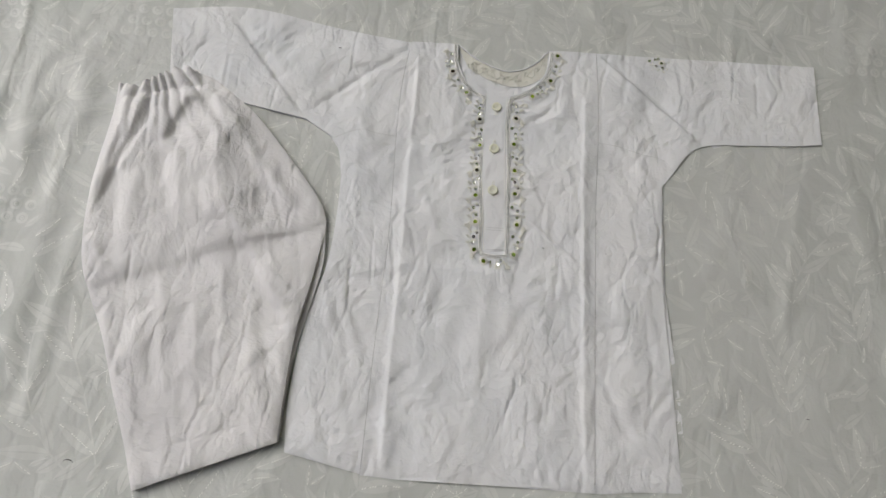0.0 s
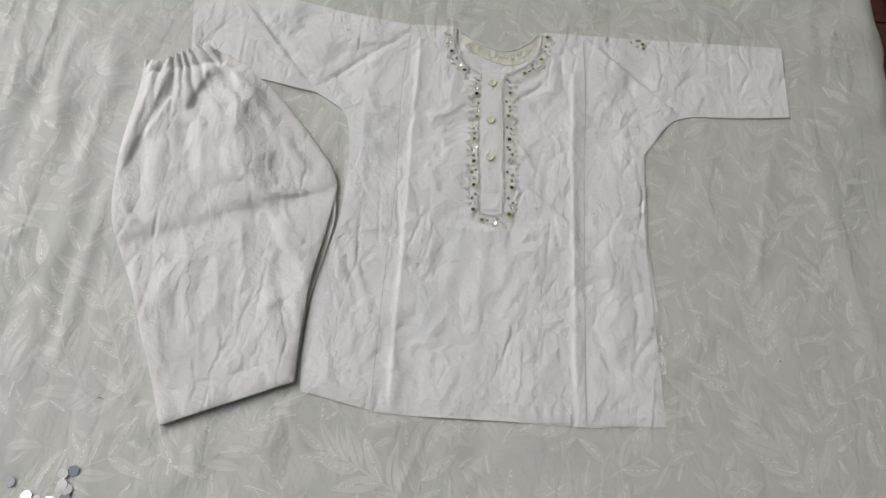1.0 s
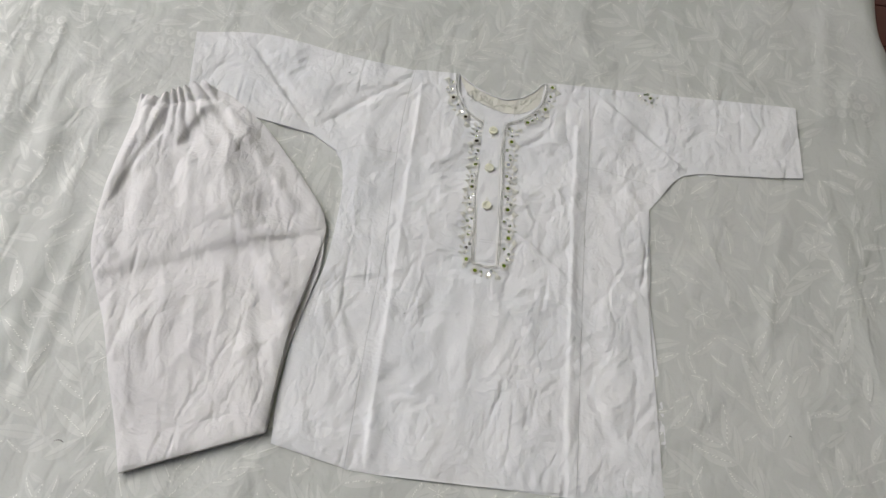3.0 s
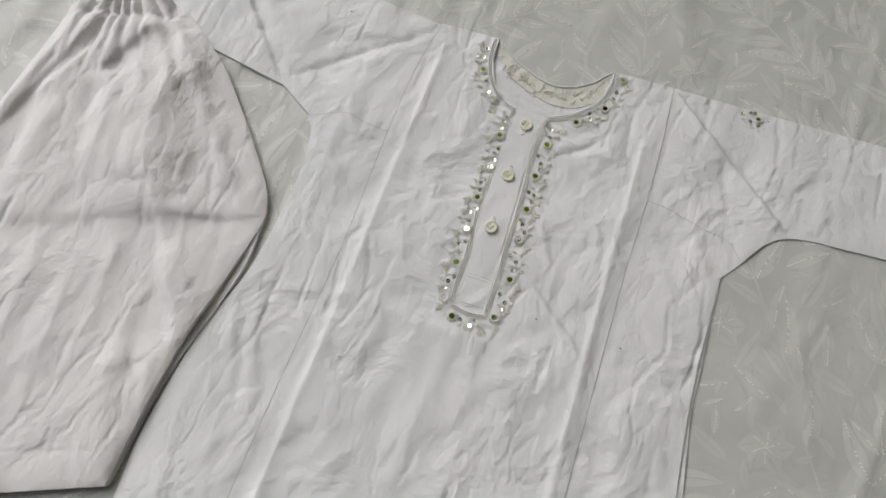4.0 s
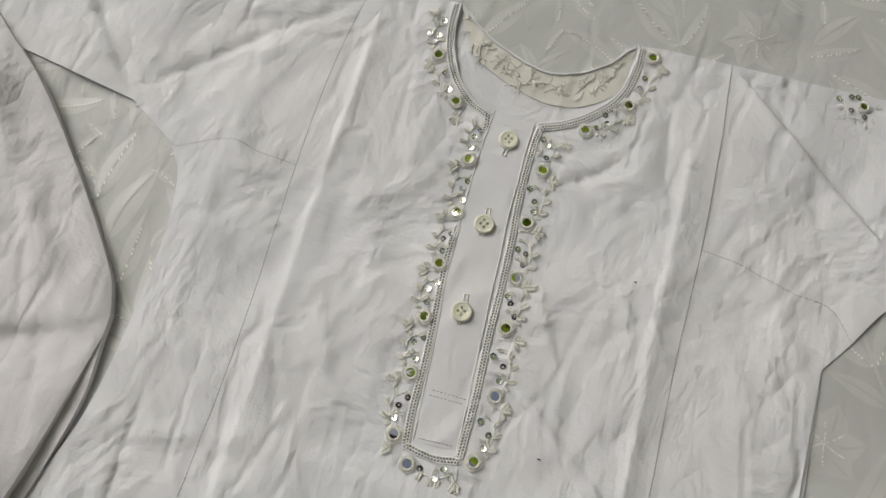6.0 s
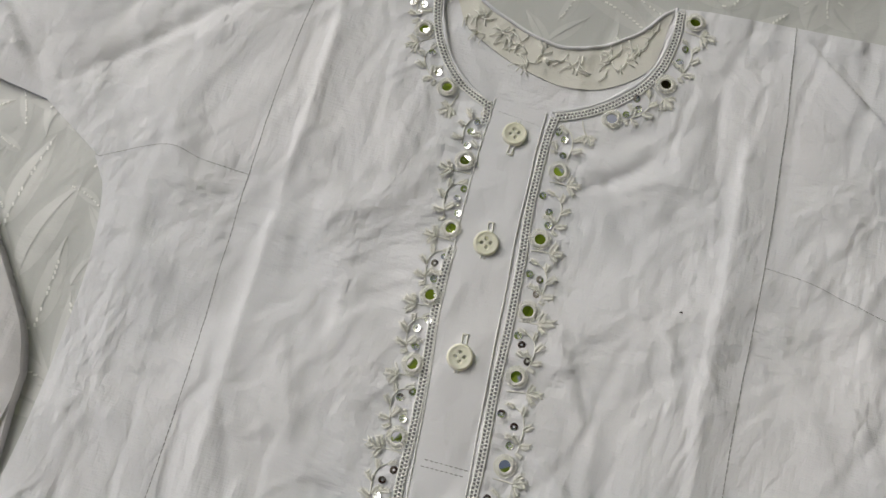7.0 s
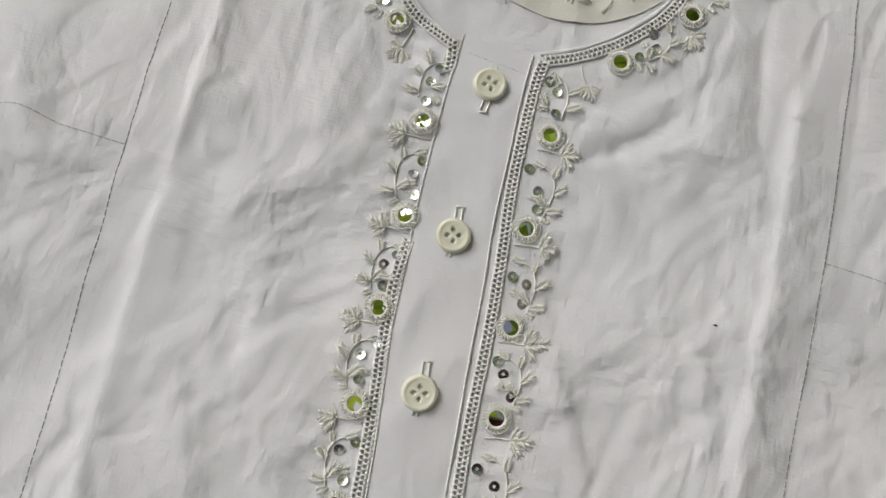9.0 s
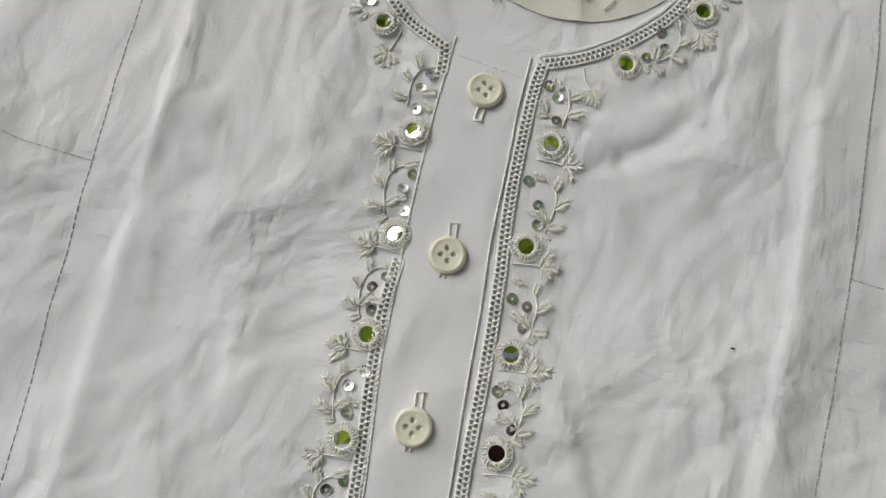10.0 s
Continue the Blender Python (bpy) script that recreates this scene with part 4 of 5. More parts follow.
def leaf_mesh(seed, length=0.0062):
    """A satin-stitched leaf that points along y: slanting stitches on both sides of a midrib, ending in a point."""
    rng = random.Random(seed)
    g = Geo()
    g.tube([(0, 0, 0.0003), (0, length * 0.5, 0.0006), (0, length * 1.05, 0.0003)], [0.00016, 0.00022, 0.00005], 5)
    for k in range(7):
        t = 0.02 + 0.105 * k
        w = 0.0019 * math.sin(math.pi * min(1, 0.8 * t + 0.27)) * rng.uniform(0.7, 1.25)
        for side in (-1, 1):
            y0, y1 = t * length, (t + 0.24) * length * rng.uniform(0.94, 1.10)
            g.tube([(side * 0.00006, y0, 0.0006), (side * w * 0.55, y0 * 0.55 + y1 * 0.45, 0.0010), (side * w, y1, 0.0003)], [0.00018, 0.00025, 0.00005], 5)
    return g.mesh("embroidered_leaf", FLOSS)


MIRRORS = [mirror_mesh(n, k) for k, n in enumerate((7, 8, 9, 11))]
RINGS = [ring_mesh(k) for k in range(3)]
SEQUIN_MESH = sequin_mesh()
LEAVES = [leaf_mesh(k) for k in range(4)]
rng = random.Random(23)


def on_cloth(x, y, up, lean=0.0, way=0.0, turn=0.0):
    return pose(x, y, one(kurta_z, x, y) + up) @ Matrix.Rotation(lean, 4, (math.cos(way), math.sin(way), 0)) @ Matrix.Rotation(turn, 4, "Z")


def put_mirror(x, y, size=1.0, tilt=(0.0, 0.0)):
    """tilt: how far the puckered cloth turns the mirror's face towards x and y, in radians."""
    tx, ty = tilt[0] + rng.gauss(0, 0.03), tilt[1] + rng.gauss(0, 0.03)
    m = part("mirror", rng.choice(MIRRORS), kurta, "small round mirror", on_cloth(x, y, 0.0002, math.hypot(tx, ty), math.atan2(tx, -ty), rng.uniform(0, 6)) @ Matrix.Scale(size, 4))
    part("thread_ring", rng.choice(RINGS), m, "ring of ivory floss", pose(0, 0, 0, 0, 0, rng.uniform(0, 360)))


def put_sequin(x, y):
    part("sequin", SEQUIN_MESH, kurta, "silver sequin", on_cloth(x, y, 0.0005, rng.uniform(0.02, 0.4), rng.uniform(0, 6.28)))


def put_leaf(x, y, angle, size=1.0):
    """angle: where the tip points, in degrees from +x."""
    part("embroidered_leaf", rng.choice(LEAVES), kurta, "", on_cloth(x, y, 0.0, 0, 0, radians(angle - 90 + rng.uniform(-9, 9))) @ Matrix.Scale(size * rng.uniform(0.92, 1.14), 4))


def stem(pts, r=0.00027):
    p, g = spline(pts, 0.0005), Geo()
    zs = kurta_z(p[:, 0], p[:, 1]) + 0.0004
    g.tube([(a[0], a[1], z) for a, z in zip(p, zs)], r, 5, 0.4, 0.0013)
    part("embroidered_stem", g.mesh("embroidered_stem", FLOSS), kurta)


def spray(a, b, out, wide=1.0):
    """The repeat between the mirror at a and the next at b: a bar with a three-leaf sprig, then a vine with leaves. out: +1 or -1, the side that the leaves grow to."""
    ax, ay = a
    dx, dy = b[0] - ax, b[1] - ay
    n = math.hypot(dx, dy)
    dx, dy = dx / n, dy / n
    ox, oy = (-dy * out, dx * out)
    k = n / 0.0315
    at = lambda o, d: (ax + ox * o * wide + dx * d * k, ay + oy * o * wide + dy * d * k)
    base = math.degrees(math.atan2(oy, ox))
    side = 1 if (ox * dy - oy * dx) < 0 else -1
    q = lambda deg: base + side * deg
    stem([at(-0.0033, 0.0055), at(0.001, 0.0052), at(0.0055, 0.0052)])
    for deg, size in ((66, 1.0), (8, 1.2), (-52, 1.0)):
        put_leaf(*at(0.0055, 0.0053), q(deg), size)
    stem([at(0.0, 0.0105), at(0.003, 0.0117), at(0.0052, 0.0145), at(0.0058, 0.019), at(0.0044, 0.0262)])
    put_leaf(*at(0.001, 0.0108), q(155), 0.8)
    put_leaf(*at(0.0058, 0.0185), q(42), 0.95)
    put_leaf(*at(0.005, 0.0245), q(12), 0.95)
    put_leaf(*at(0.0045, 0.0235), q(128), 0.95)
    put_leaf(*at(0.0022, 0.0215), q(165), 0.8)
    put_leaf(*at(0.0045, 0.0135), q(75), 0.8)
    put_leaf(*at(0.0035, 0.0265), q(-25), 0.7)


left_column = [(-0.0190, 0.0345), (-0.0170, 0.0015), (-0.0180, -0.0303), (-0.0176, -0.0615), (-0.0158, -0.093), (-0.0150, -0.126)]
right_column = [(0.0240, 0.040), (0.0230, 0.0065), (0.0253, -0.0265), (0.0271, -0.0555), (0.0310, -0.0925), (0.0290, -0.128)]
neck_left = [(-0.0550, 0.095), (-0.0366, 0.068)]
neck_right = [(0.0705, 0.130), (0.063, 0.0945), (0.042, 0.0715)]
for x, y in left_column + neck_left:
    steep = 0.17 if (x, y) in left_column[:2] else 0.085
    put_mirror(x, y, tilt=(-steep, steep * 0.45))
for x, y in right_column + neck_right + [(-0.004, -0.1385)]:
    put_mirror(x, y)
put_mirror(0.199, 0.1345, 0.85)
for col, out in ((left_column, 1), (right_column, -1)):
    for a, b in zip(col, col[1:]):
        spray(a, b, -out)
spray(neck_left[0], neck_left[1], -1)
stem([(-0.0305, 0.0665), (-0.0318, 0.062), (-0.033, 0.0585)])
for a, size in ((150, 0.9), (215, 1.0), (275, 1.0), (320, 0.8)):
    put_leaf(-0.033, 0.0585, a, size)
stem([(-0.0160, 0.0575), (-0.0205, 0.0555), (-0.0232, 0.051), (-0.0230, 0.0425)])
for x, y, a, size in ((-0.0215, 0.055, 115, 0.95), (-0.0235, 0.0505, 145, 0.9), (-0.0232, 0.0445, 165, 1.0), (-0.0195, 0.0470, 20, 0.9), (-0.0190, 0.0445, -25, 0.8), (-0.0175, 0.0580, 60, 0.7)):
    put_leaf(x, y, a, size)
spray((-0.0575, 0.126), neck_left[0], -1)
spray(neck_right[0], neck_right[1], 1)
spray(neck_right[1], neck_right[2], 1)
stem([(0.0290, 0.0675), (0.0305, 0.0635), (0.0330, 0.0605)])
for a, size in ((-10, 0.8), (-60, 1.0), (-115, 0.9), (-150, 0.8)):
    put_leaf(0.0330, 0.0605, a, size)
stem([(0.0205, 0.0630), (0.0250, 0.0600), (0.0272, 0.0540), (0.0262, 0.0465)])
for x, y, a, size in ((0.0205, 0.0628, -95, 0.9), (0.0210, 0.0620, -60, 0.8), (0.0270, 0.0560, 35, 0.9), (0.0272, 0.0500, 20, 1.0), (0.0205, 0.0500, 130, 0.9), (0.0215, 0.0490, 175, 0.8)):
    put_leaf(x, y, a, size)
# sprays under the placket
stem([(0.0000, -0.1383), (0.0060, -0.1413), (0.0130, -0.1413), (0.0190, -0.1378)])
stem([(0.0215, -0.1333), (0.0225, -0.1378), (0.0225, -0.1418)])
for x, y, a, s in ((-0.0145, -0.1333, 170, 1), (-0.0145, -0.1333, 225, 1), (-0.0145, -0.1333, 120, 0.9), (0.0040, -0.1403, 255, 0.9), (0.0090, -0.1416, 285, 0.9), (0.0140, -0.1413, 265, 0.9),
                   (0.0165, -0.1398, 60, 0.8), (0.0100, -0.1403, 80, 0.8), (0.0225, -0.1408, 250, 1), (0.0225, -0.1408, 295, 1), (0.0225, -0.1408, 330, 0.8), (0.0190, -0.1380, 310, 0.8)):
    put_leaf(x, y, a, s)
SEQUINS_LEFT = [(-0.018, 0.054), (-0.020, 0.049), (-0.020, 0.042), (-0.016, 0.021), (-0.018, 0.016), (-0.016, 0.009), (-0.0165, -0.012), (-0.020, -0.016), (-0.0185, -0.023), (-0.016, -0.041),
                (-0.020, -0.046), (-0.0185, -0.054), (-0.0145, -0.073), (-0.019, -0.0765), (-0.0155, -0.085), (-0.0135, -0.106), (-0.017, -0.111), (-0.0175, -0.118), (0.003, -0.139), (0.015, -0.136), (0.012, -0.141)]
SEQUINS_RIGHT = [(0.0195, 0.059), (0.023, 0.056), (0.024, 0.048), (0.0195, 0.027), (0.024, 0.020), (0.025, 0.014), (0.022, -0.010), (0.027, -0.0115), (0.027, -0.018), (0.0235, -0.038), (0.026, -0.0415), (0.030, -0.048),
                 (0.0245, -0.072), (0.031, -0.076), (0.031, -0.084), (0.027, -0.107), (0.033, -0.113), (0.032, -0.120), (0.051, 0.084), (0.053, 0.079), (0.048, 0.075), (0.067, 0.108), (0.0685, 0.115)]
SEQUINS_NECK = [(-0.064, 0.107), (-0.060, 0.103), (-0.0585, 0.1075), (-0.058, 0.118), (-0.048, 0.084), (-0.0425, 0.0745), (0.184, 0.136), (0.191, 0.139), (0.195, 0.140), (0.200, 0.1275), (0.192, 0.130)]
for x, y in SEQUINS_LEFT + SEQUINS_RIGHT + SEQUINS_NECK:
    put_sequin(x, y)
for x, y, a in ((0.195, 0.126, 250), (0.201, 0.124, 280), (0.206, 0.136, 20), (0.189, 0.126, 235), (0.204, 0.128, 320), (0.187, 0.131, 190)):
    put_leaf(x, y, a, 0.62)
stem([(0.187, 0.136), (0.189, 0.130), (0.193, 0.126), (0.200, 0.125)])


def button_mesh():
    """A four-hole shirt button: raised rim, dished middle, holes sunk into it."""
    g, n = Geo(), 48
    radii = [0.0002, 0.0006, 0.001, 0.0013, 0.0016, 0.0019, 0.0022, 0.0025, 0.0029, 0.0034, 0.0039, 0.0043, 0.0047, 0.0051, 0.0055, 0.00575, 0.0059]
    for r in radii:
        for k in range(n):
            a = 6.2832 * k / n
            x, y = r * math.cos(a), r * math.sin(a)
            z = 0.0021 + 0.00035 * math.exp(-((r - 0.0049) / 0.0007) ** 2) - 0.0013 * max(0, (r - 0.0052) / 0.0007) ** 2
            for hx, hy in ((0.0019, 0), (-0.0019, 0), (0, 0.0019), (0, -0.0019)):
                z -= 0.0017 * max(0.0, 1 - (math.hypot(x - hx, y - hy) / 0.00076) ** 4)
            g.v.append((x, y, z))
    for r, z in ((0.0056, 0.0004), (0.0046, 0.0)):
        g.v += [(r * math.cos(6.2832 * k / n), r * math.sin(6.2832 * k / n), z) for k in range(n)]
    rows = len(radii) + 2
    for j in range(rows - 1):
        for k in range(n):
            g.f.append((j * n + k, (j + 1) * n + k, (j + 1) * n + (k + 1) % n, j * n + (k + 1) % n))
    g.f.append(tuple(range(n)))
    g.f.append(tuple((rows - 1) * n + k for k in reversed(range(n))))
    return g.mesh("button", BUTTON)


BUTTON_MESH = button_mesh()
for bx, y, turn, tack in ((0.0, 0.0525, 20, -1), (0.0, -0.0015, 12, 1), (0.0015, -0.0535, 8, 1)):
    z = one(placket_z, bx, y)
    b = part("button", BUTTON_MESH, kurta, "pearly cream four-hole button", pose(bx, y, z + 0.0001, rng.uniform(-2, 2), rng.uniform(-2, 2), turn))
    g = Geo()
    for a in (0, 90):
        w = radians(a)
        c, s = 0.0018 * math.cos(w), 0.0018 * math.sin(w)
        for e in (-1, 1):
            g.tube([(e * c, e * s, 0.0), (e * c * 0.95, e * s * 0.95, 0.0012)], 0.00035, 5)
    part("button_thread", g.mesh("button_thread", COTTON), b, "white sewing thread")
    g = Geo()
    for x in (-0.0011, 0.0011):
        pts = [(bx + x + 0.0002 * math.sin(k), y + tack * (0.004 + 0.0012 * k), one(placket_z, bx + x, y + tack * (0.004 + 0.0012 * k)) + 0.0003) for k in range(6)]
        g.tube(pts, 0.0004, 5, 0.35, 0.0012)
    pts = [(bx + x, y + tack * 0.0102, one(placket_z, bx + x, y + tack * 0.0102) + 0.0004) for x in (-0.0015, 0.0, 0.0015)]
    g.tube(pts, 0.0004, 5)
    for x in (-0.0008, 0.0008):
        g.tube([(bx + x, y - tack * 0.0055, z + 0.0004), (bx + x, y - tack * 0.0072, z + 0.0003)], 0.0003, 5)
    part("buttonhole", g.mesh("buttonhole", FLOSS), kurta, "stitched buttonhole under the button")

# ---------------------------------------------------------------- the trousers
PANTS_FOLDS = [
    (-0.432, -0.214, -0.264, -0.142, 0.006, -0.0012, "t"), (-0.270, -0.144, -0.181, -0.115, 0.004, -0.0014, "t"), (-0.270, -0.144, -0.181, -0.115, 0.0024, 0.0005, "s"),
    (-0.268, -0.140, -0.205, -0.235, 0.005, -0.0026, "t"),
    (-0.415, 0.02, -0.436, -0.10, 0.008, 0.004, "r"), (-0.402, 0.02, -0.415, -0.07, 0.006, 0.003, "r"), (-0.385, 0.02, -0.372, -0.05, 0.009, 0.0035, "r"),
    (-0.365, 0.03, -0.33, -0.04, 0.007, 0.003, "r"), (-0.35, 0.03, -0.305, -0.03, 0.008, 0.004, "r"), (-0.345, 0.04, -0.29, -0.005, 0.007, 0.0035, "r"),
    (-0.30, -0.005, -0.22, -0.095, 0.008, 0.003, "r"), (-0.36, -0.03, -0.34, -0.12, 0.012, 0.0022, "r"), (-0.335, -0.07, -0.32, -0.13, 0.006, 0.0016, "r"), (-0.318, -0.08, -0.30, -0.12, 0.006, 0.0016, "r"),
    (-0.40, -0.08, -0.39, -0.16, 0.012, 0.0022, "r"), (-0.43, -0.155, -0.405, -0.185, 0.006, 0.002, "r"), (-0.255, -0.04, -0.225, -0.10, 0.007, 0.0018, "r"), (-0.27, -0.08, -0.255, -0.12, 0.006, 0.0014, "r"),
    (-0.37, -0.20, -0.35, -0.30, 0.008, 0.0014, "r"), (-0.345, -0.19, -0.32, -0.31, 0.007, 0.0015, "r"), (-0.31, -0.18, -0.295, -0.29, 0.008, 0.0016, "r"), (-0.285, -0.17, -0.27, -0.25, 0.006, 0.0015, "r"),
    (-0.25, -0.18, -0.235, -0.30, 0.008, 0.0014, "r"), (-0.24, -0.17, -0.21, -0.19, 0.005, 0.0014, "r"), (-0.235, -0.19, -0.21, -0.21, 0.005, 0.0012, "r"), (-0.215, -0.26, -0.2, -0.29, 0.005, 0.0012, "r"),
    (-0.36, -0.30, -0.34, -0.35, 0.006, 0.0012, "r"), (-0.30, -0.30, -0.27, -0.34, 0.008, 0.0013, "r"), (-0.40, -0.21, -0.385, -0.27, 0.006, 0.0012, "r"),
    (-0.335, -0.372, -0.2, -0.322, 0.0012, -0.0005, "r"), (-0.402, 0.005, -0.434, -0.125, 0.0018, 0.0011, "t"), (-0.388, 0.0, -0.418, -0.075, 0.0018, -0.0010, "t"),
    (-0.352, 0.02, -0.372, -0.035, 0.003, 0.0022, "t"), (-0.329, 0.03, -0.303, -0.020, 0.003, -0.0018, "t"), (-0.225, -0.06, -0.215, -0.100, 0.003, 0.0012, "s"), (-0.240, -0.150, -0.222, -0.175, 0.0022, 0.0012, "s"), (-0.232, -0.175, -0.210, -0.190, 0.002, 0.0011, "s"),
]
WAIST = ((-0.437, 0.033), (-0.351, 0.059))


def pants_z(x, y):
    z = 0.0050 + 0.0014 * (rumple(x, y * 0.6, 0.055, 71) - 0.5) + 0.0009 * streaks(x, y, 0.022, 105, 3.0, 72) + 0.0008 * streaks(x, y, 0.016, 70, 3.0, 73) + 0.0006 * streaks(x, y, 0.009, 110, 3.5, 74)
    z = z + 1.3 * creases(x, y, PANTS_FOLDS, 0.85)
    ex, ey = WAIST[1][0] - WAIST[0][0], WAIST[1][1] - WAIST[0][1]
    n = math.hypot(ex, ey)
    s = ((x - WAIST[0][0]) * ex + (y - WAIST[0][1]) * ey) / n
    d = -((x - WAIST[0][0]) * -ey + (y - WAIST[0][1]) * ex) / n
    mid = (s - n / 2) / (1 + np.clip(d, -0.01, 0.2) / 0.055) + 0.003 * (grain2(s, d, 0.02, 75) - 0.5)
    pleat = np.abs(np.sin(mid * 310 + 1.3 * np.sin(mid * 120) + 2 * grain2(mid, mid * 0, 0.03, 76)))
    pleat = pleat * np.clip(np.minimum(s, n - s) / 0.010 + 0.25, 0, 1)
    z = z + (0.0115 * pleat ** 0.7 - 0.003) * np.exp(-np.clip(d, 0, 1) / 0.044)
    band = np.exp(-((d - 0.021) / 0.004) ** 2) * 0.0024
    z = z - band * (0.5 + 0.5 * pleat)
    # a pushed-up fold runs from the waist to the crotch, steep on the side of the inner leg
    ridge = np.interp(-y, [-0.04, -0.009, 0.054, 0.105, 0.142, 0.16], [-0.337, -0.319, -0.310, -0.293, -0.266, -0.258])
    along = np.clip((0.035 - y) / 0.05, 0, 1) * np.clip((y + 0.156) / 0.045, 0, 1)
    off = x - ridge + 0.006 * (grain2(x, y, 0.03, 78) - 0.5)
    z = z + along * np.where(off < 0, 0.0110 * np.exp(np.minimum(off, 0) / 0.045), 0.0140 * np.exp(-(np.maximum(off, 0) / 0.030) ** 1.4) - 0.0030) + 0.0020
    # slack hollows on the outer leg
    for hx, hy, wide, long, deep in ((-0.412, -0.115, 0.011, 0.030, 0.0040), (-0.372, -0.060, 0.009, 0.026, 0.0036), (-0.350, -0.105, 0.010, 0.028, 0.0022)):
        z = z - deep * np.exp(-((x - hx + 0.25 * (y - hy)) / wide) ** 2 - ((y - hy) / long) ** 2)
    return np.where(z < 0.0055, 0.0055 - 0.0014 * (1 - np.exp((np.minimum(z, 0.0055) - 0.0055) / 0.0014)), z)


trousers = thing("trousers", "child's off-white cotton trousers with gathered elastic waist, laid flat", "trousers")
top_edge = spline([(-0.437, 0.032), (-0.418, 0.029), (-0.403, 0.038), (-0.388, 0.048), (-0.371, 0.058), (-0.355, 0.060)], 0.0011)
top_edge = top_edge + np.stack([np.zeros(len(top_edge)), 0.0016 * np.abs(np.sin(np.arange(len(top_edge)) * 0.42))], 1)
leg_right = spline([(-0.350, 0.058), (-0.327, 0.050), (-0.304, 0.0325), (-0.277, 0.0115), (-0.249, -0.0175), (-0.216, -0.055), (-0.190, -0.088), (-0.181, -0.109)], 0.006)
leg_inner = spline([(-0.1805, -0.120), (-0.189, -0.186), (-0.197, -0.236), (-0.200, -0.30), (-0.2005, -0.349)], 0.006)
leg_left = spline([(-0.334, -0.406), (-0.350, -0.363), (-0.373, -0.31), (-0.393, -0.26), (-0.414, -0.22), (-0.432, -0.178), (-0.440, -0.125), (-0.440, -0.066), (-0.436, -0.01), (-0.4375, 0.022)], 0.006)
pants_line = np.concatenate([top_edge, leg_right, leg_inner, leg_left])
part("upper_leg_layer", cloth("upper_leg_layer", pants_line, 0.0018, pants_z, 0.0058, PANTS_COTTON, 0.0018), trousers, "off-white leg with a deep hem and pressed crease")
under_inner = spline([(-0.181, -0.118), (-0.1785, -0.152), (-0.1832, -0.191), (-0.1905, -0.228), (-0.196, -0.262), (-0.1985, -0.30), (-0.2, -0.348)], 0.006)
under_line = np.concatenate([leg_right[3:], under_inner, leg_left[1:] + (0.006, 0.004), [(-0.40, 0.02)]])
under_z = lambda x, y: 0.0012 + 0.0008 * (rumple(x, y, 0.03, 81) - 0.5) + 0 * x
part("lower_leg_layer", cloth("lower_leg_layer", under_line, 0.003, under_z, 0.0045, PANTS_COTTON), trousers, "second leg lying beneath")
p, g = spline([(-0.343, -0.366), (-0.27, -0.339), (-0.2005, -0.313)], 0.0007), Geo()
zs, s = pants_z(p[:, 0], p[:, 1]), 0
while s + 3 < len(p):
    g.tube([(p[i][0], p[i][1], zs[i] + 0.00003) for i in range(s, s + 4)], 0.00013, 4)
    s += 5
part("hem_seam", g.mesh("hem_seam", PANTS_COTTON), trousers, "row of hem stitches")

# ---------------------------------------------------------------- small loose things
g, n = Geo(), 14
for z in (0.0, 0.0006):
    g.v += [(0.0056 * math.cos(6.2832 * k / n), 0.0056 * math.sin(6.2832 * k / n), z) for k in range(n)]
g.f.append(tuple(range(n, 2 * n)))
g.f.append(tuple(reversed(range(n))))
g.f += [(k, (k + 1) % n, n + (k + 1) % n, n + k) for k in range(n)]
chip_mesh = g.mesh("mirror_chip", MIRROR, False)
CHIPS = [(-0.413, -0.458), (-0.474, -0.473), (-0.421, -0.472), (-0.4155, -0.4765), (-0.4155, -0.4855), (-0.454, -0.486), (-0.443, -0.4895), (-0.4225, -0.4615), (-0.456, -0.4925), (-0.431, -0.490)]
for k, (x, y) in enumerate(CHIPS):
    z = one(sheet_z, x, y) + 0.0014
    chip = new("mirror_chip", chip_mesh)
    chip.matrix_basis = pose(x, y, z, rng.uniform(-9, 9), rng.uniform(-9, 9), rng.uniform(0, 90))
    tagged(chip, "loose round mirror chip lying on the bedsheet", "mirror chip", "loose mirror chips")

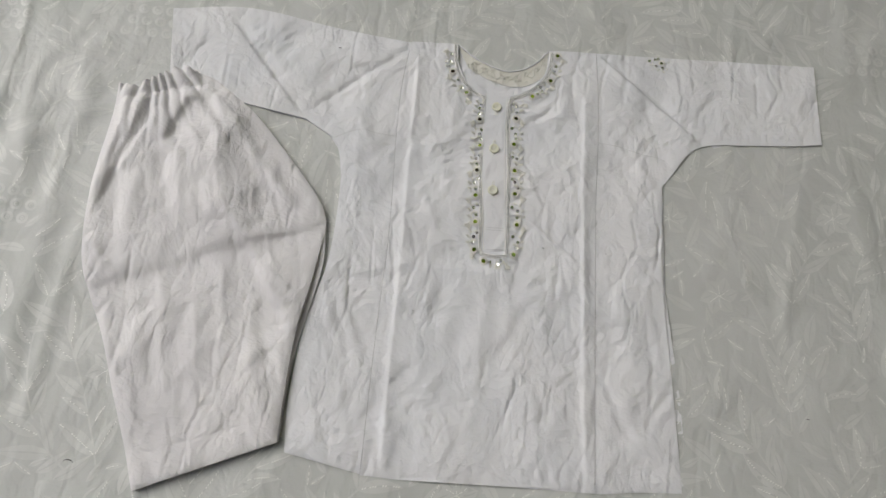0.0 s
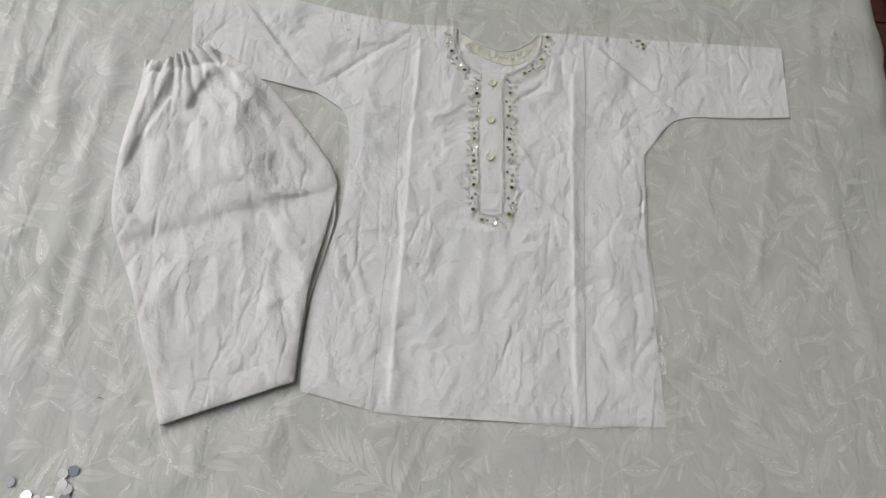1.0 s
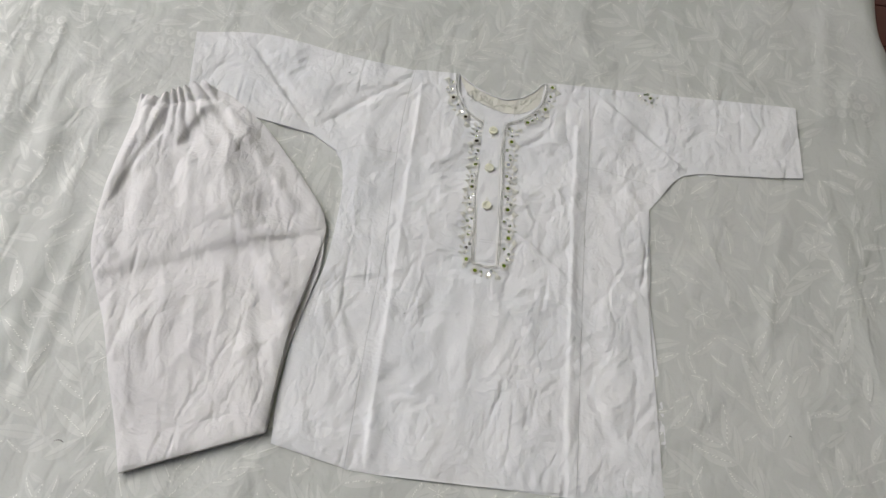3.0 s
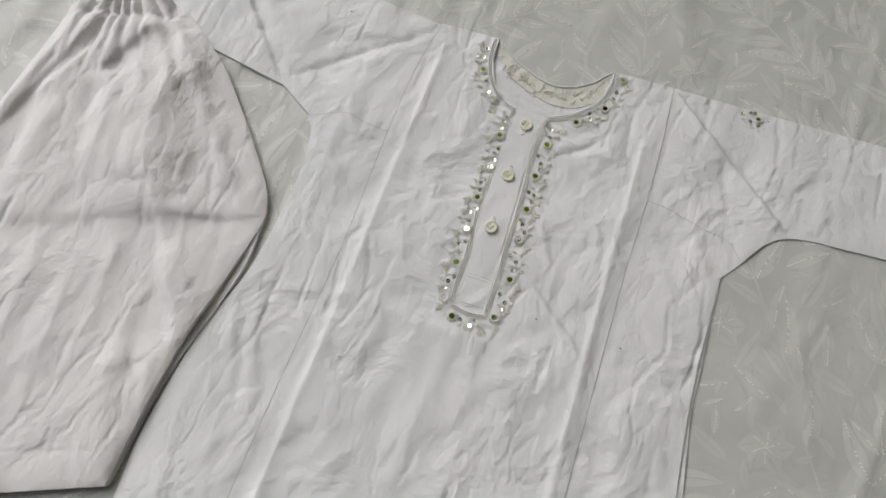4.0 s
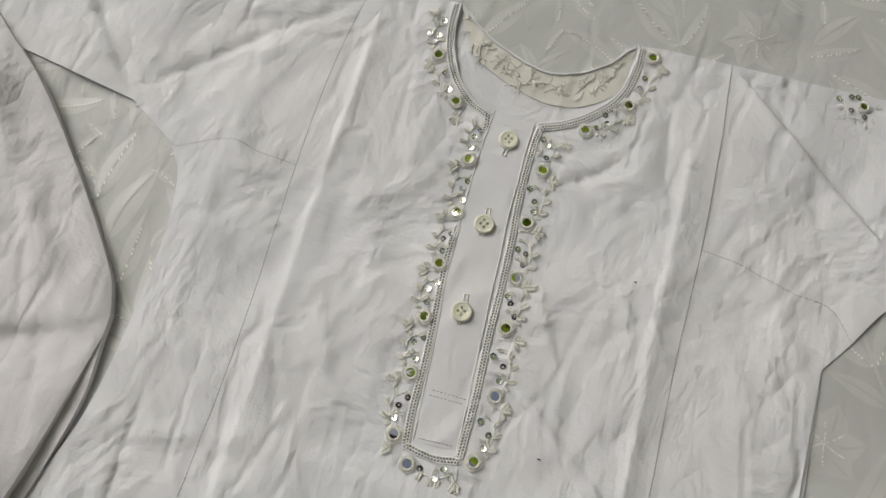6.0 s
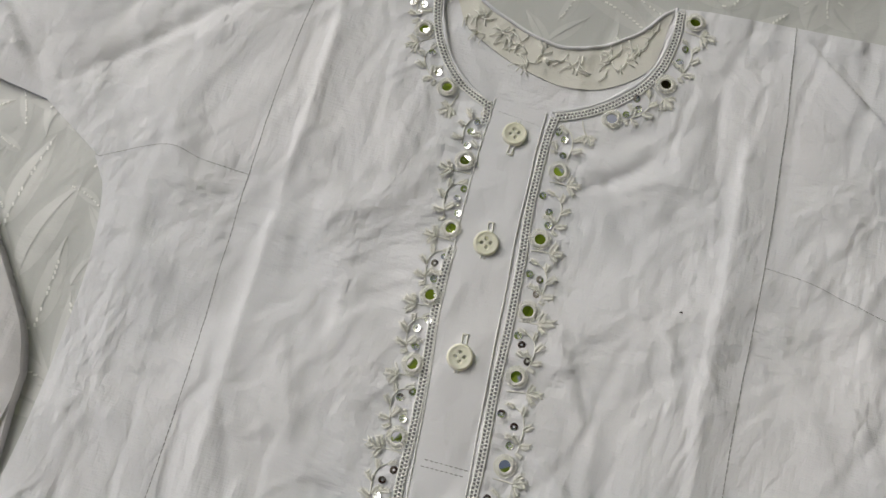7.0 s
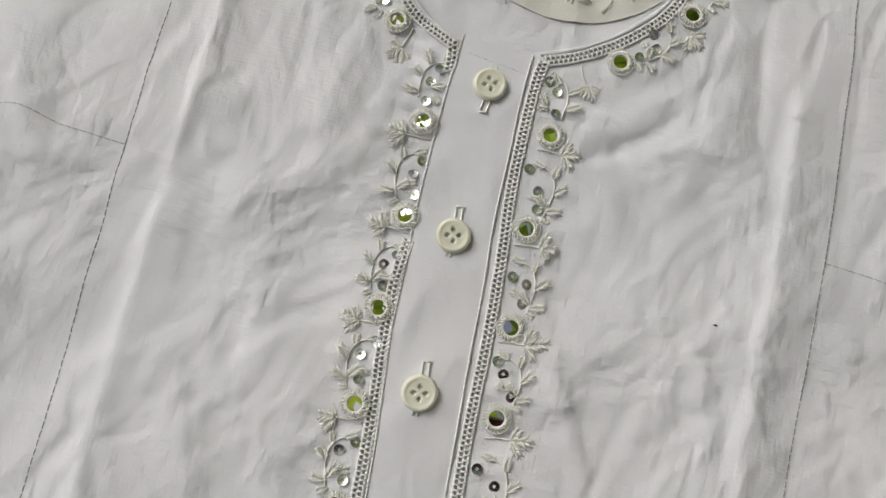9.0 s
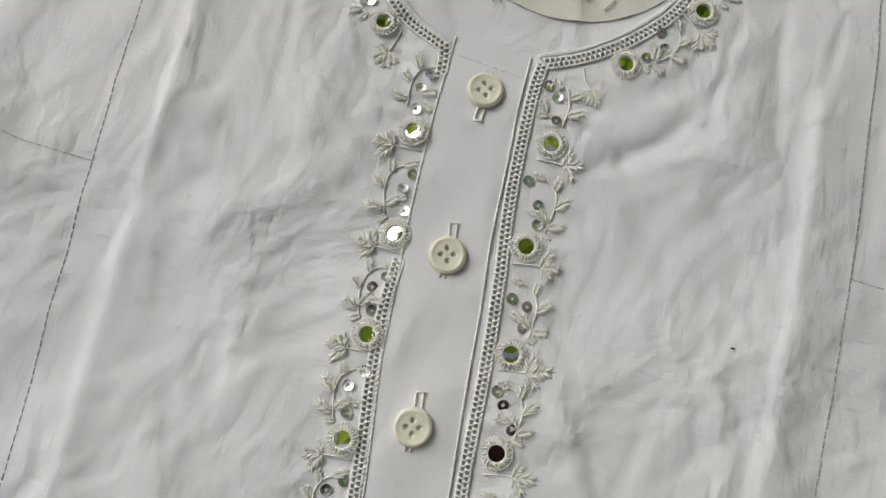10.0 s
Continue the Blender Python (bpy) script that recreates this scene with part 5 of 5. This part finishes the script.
for x, y, size, height in ((-0.403, -0.383, 0.005, sheet_z), (0.352, -0.281, 0.0016, sheet_z), (0.0615, -0.1175, 0.0012, kurta_z), (0.1325, -0.1175, 0.0010, kurta_z),
                           (-0.077, -0.201, 0.0010, kurta_z), (0.090, -0.010, 0.0007, kurta_z), (-0.192, 0.111, 0.0022, lowest)):
    g = Geo()
    z = one(height, x, y) + 0.0005
    g.tube([(-size, 0, 0), (-size * 0.3, size * 0.25, 0.0003), (size * 0.4, size * 0.2, 0.0004), (size, -size * 0.2, 0)], [0.0001, 0.0003, 0.00035, 0.0001], 5)
    speck = new("lint", g.mesh("lint", LINT))
    speck.location = (x, y, z)
    tagged(speck, "tiny dark speck of lint on white cloth", "lint", "specks of lint")


def crumpled(name, at, size, mat, label, seed):
    """A dropped cloth: a low heap with folds."""
    n = 56
    u = np.linspace(-1, 1, n)
    gx, gy = np.meshgrid(u, u, indexing="ij")
    r = np.hypot(gx, gy) + 0.18 * (grain2(gx, gy, 0.5, seed) - 0.5)
    h = np.clip(1 - r * 0.95, 0, 1) ** 0.7 * (0.55 + 0.9 * rumple(gx, gy, 0.42, seed + 1))
    k = 1 - 0.12 * np.clip(np.abs(gx) + np.abs(gy) - 1.1, 0, 1)
    v = np.stack([gx * size * k, gy * size * k, 0.003 + h * size * 0.75 + 0.004 * rumple(gx, gy, 0.2, seed + 2)], -1).reshape(-1, 3)
    ids = np.arange(n * n).reshape(n, n)
    q = np.stack([ids[:-1, :-1], ids[1:, :-1], ids[1:, 1:], ids[:-1, 1:]], -1).reshape(-1, 4)
    me = bpy.data.meshes.new(name)
    me.from_pydata(v.tolist(), [], q.tolist())
    me.materials.append(mat)
    me.polygons.foreach_set("use_smooth", [True] * len(me.polygons))
    ob = new(name, me)
    ob.matrix_basis = pose(at[0], at[1], FLOOR, 0, 0, at[2])
    return tagged(ob, label, "cloth")


crumpled("red_cloth", (1.06, 0.70, 25), 0.15, RED, "crumpled orange-red cloth on the dark floor", 91)
crumpled("lilac_cloth", (1.06, 0.42, 10), 0.15, LILAC, "crumpled pale lilac cloth on the dark floor", 95)
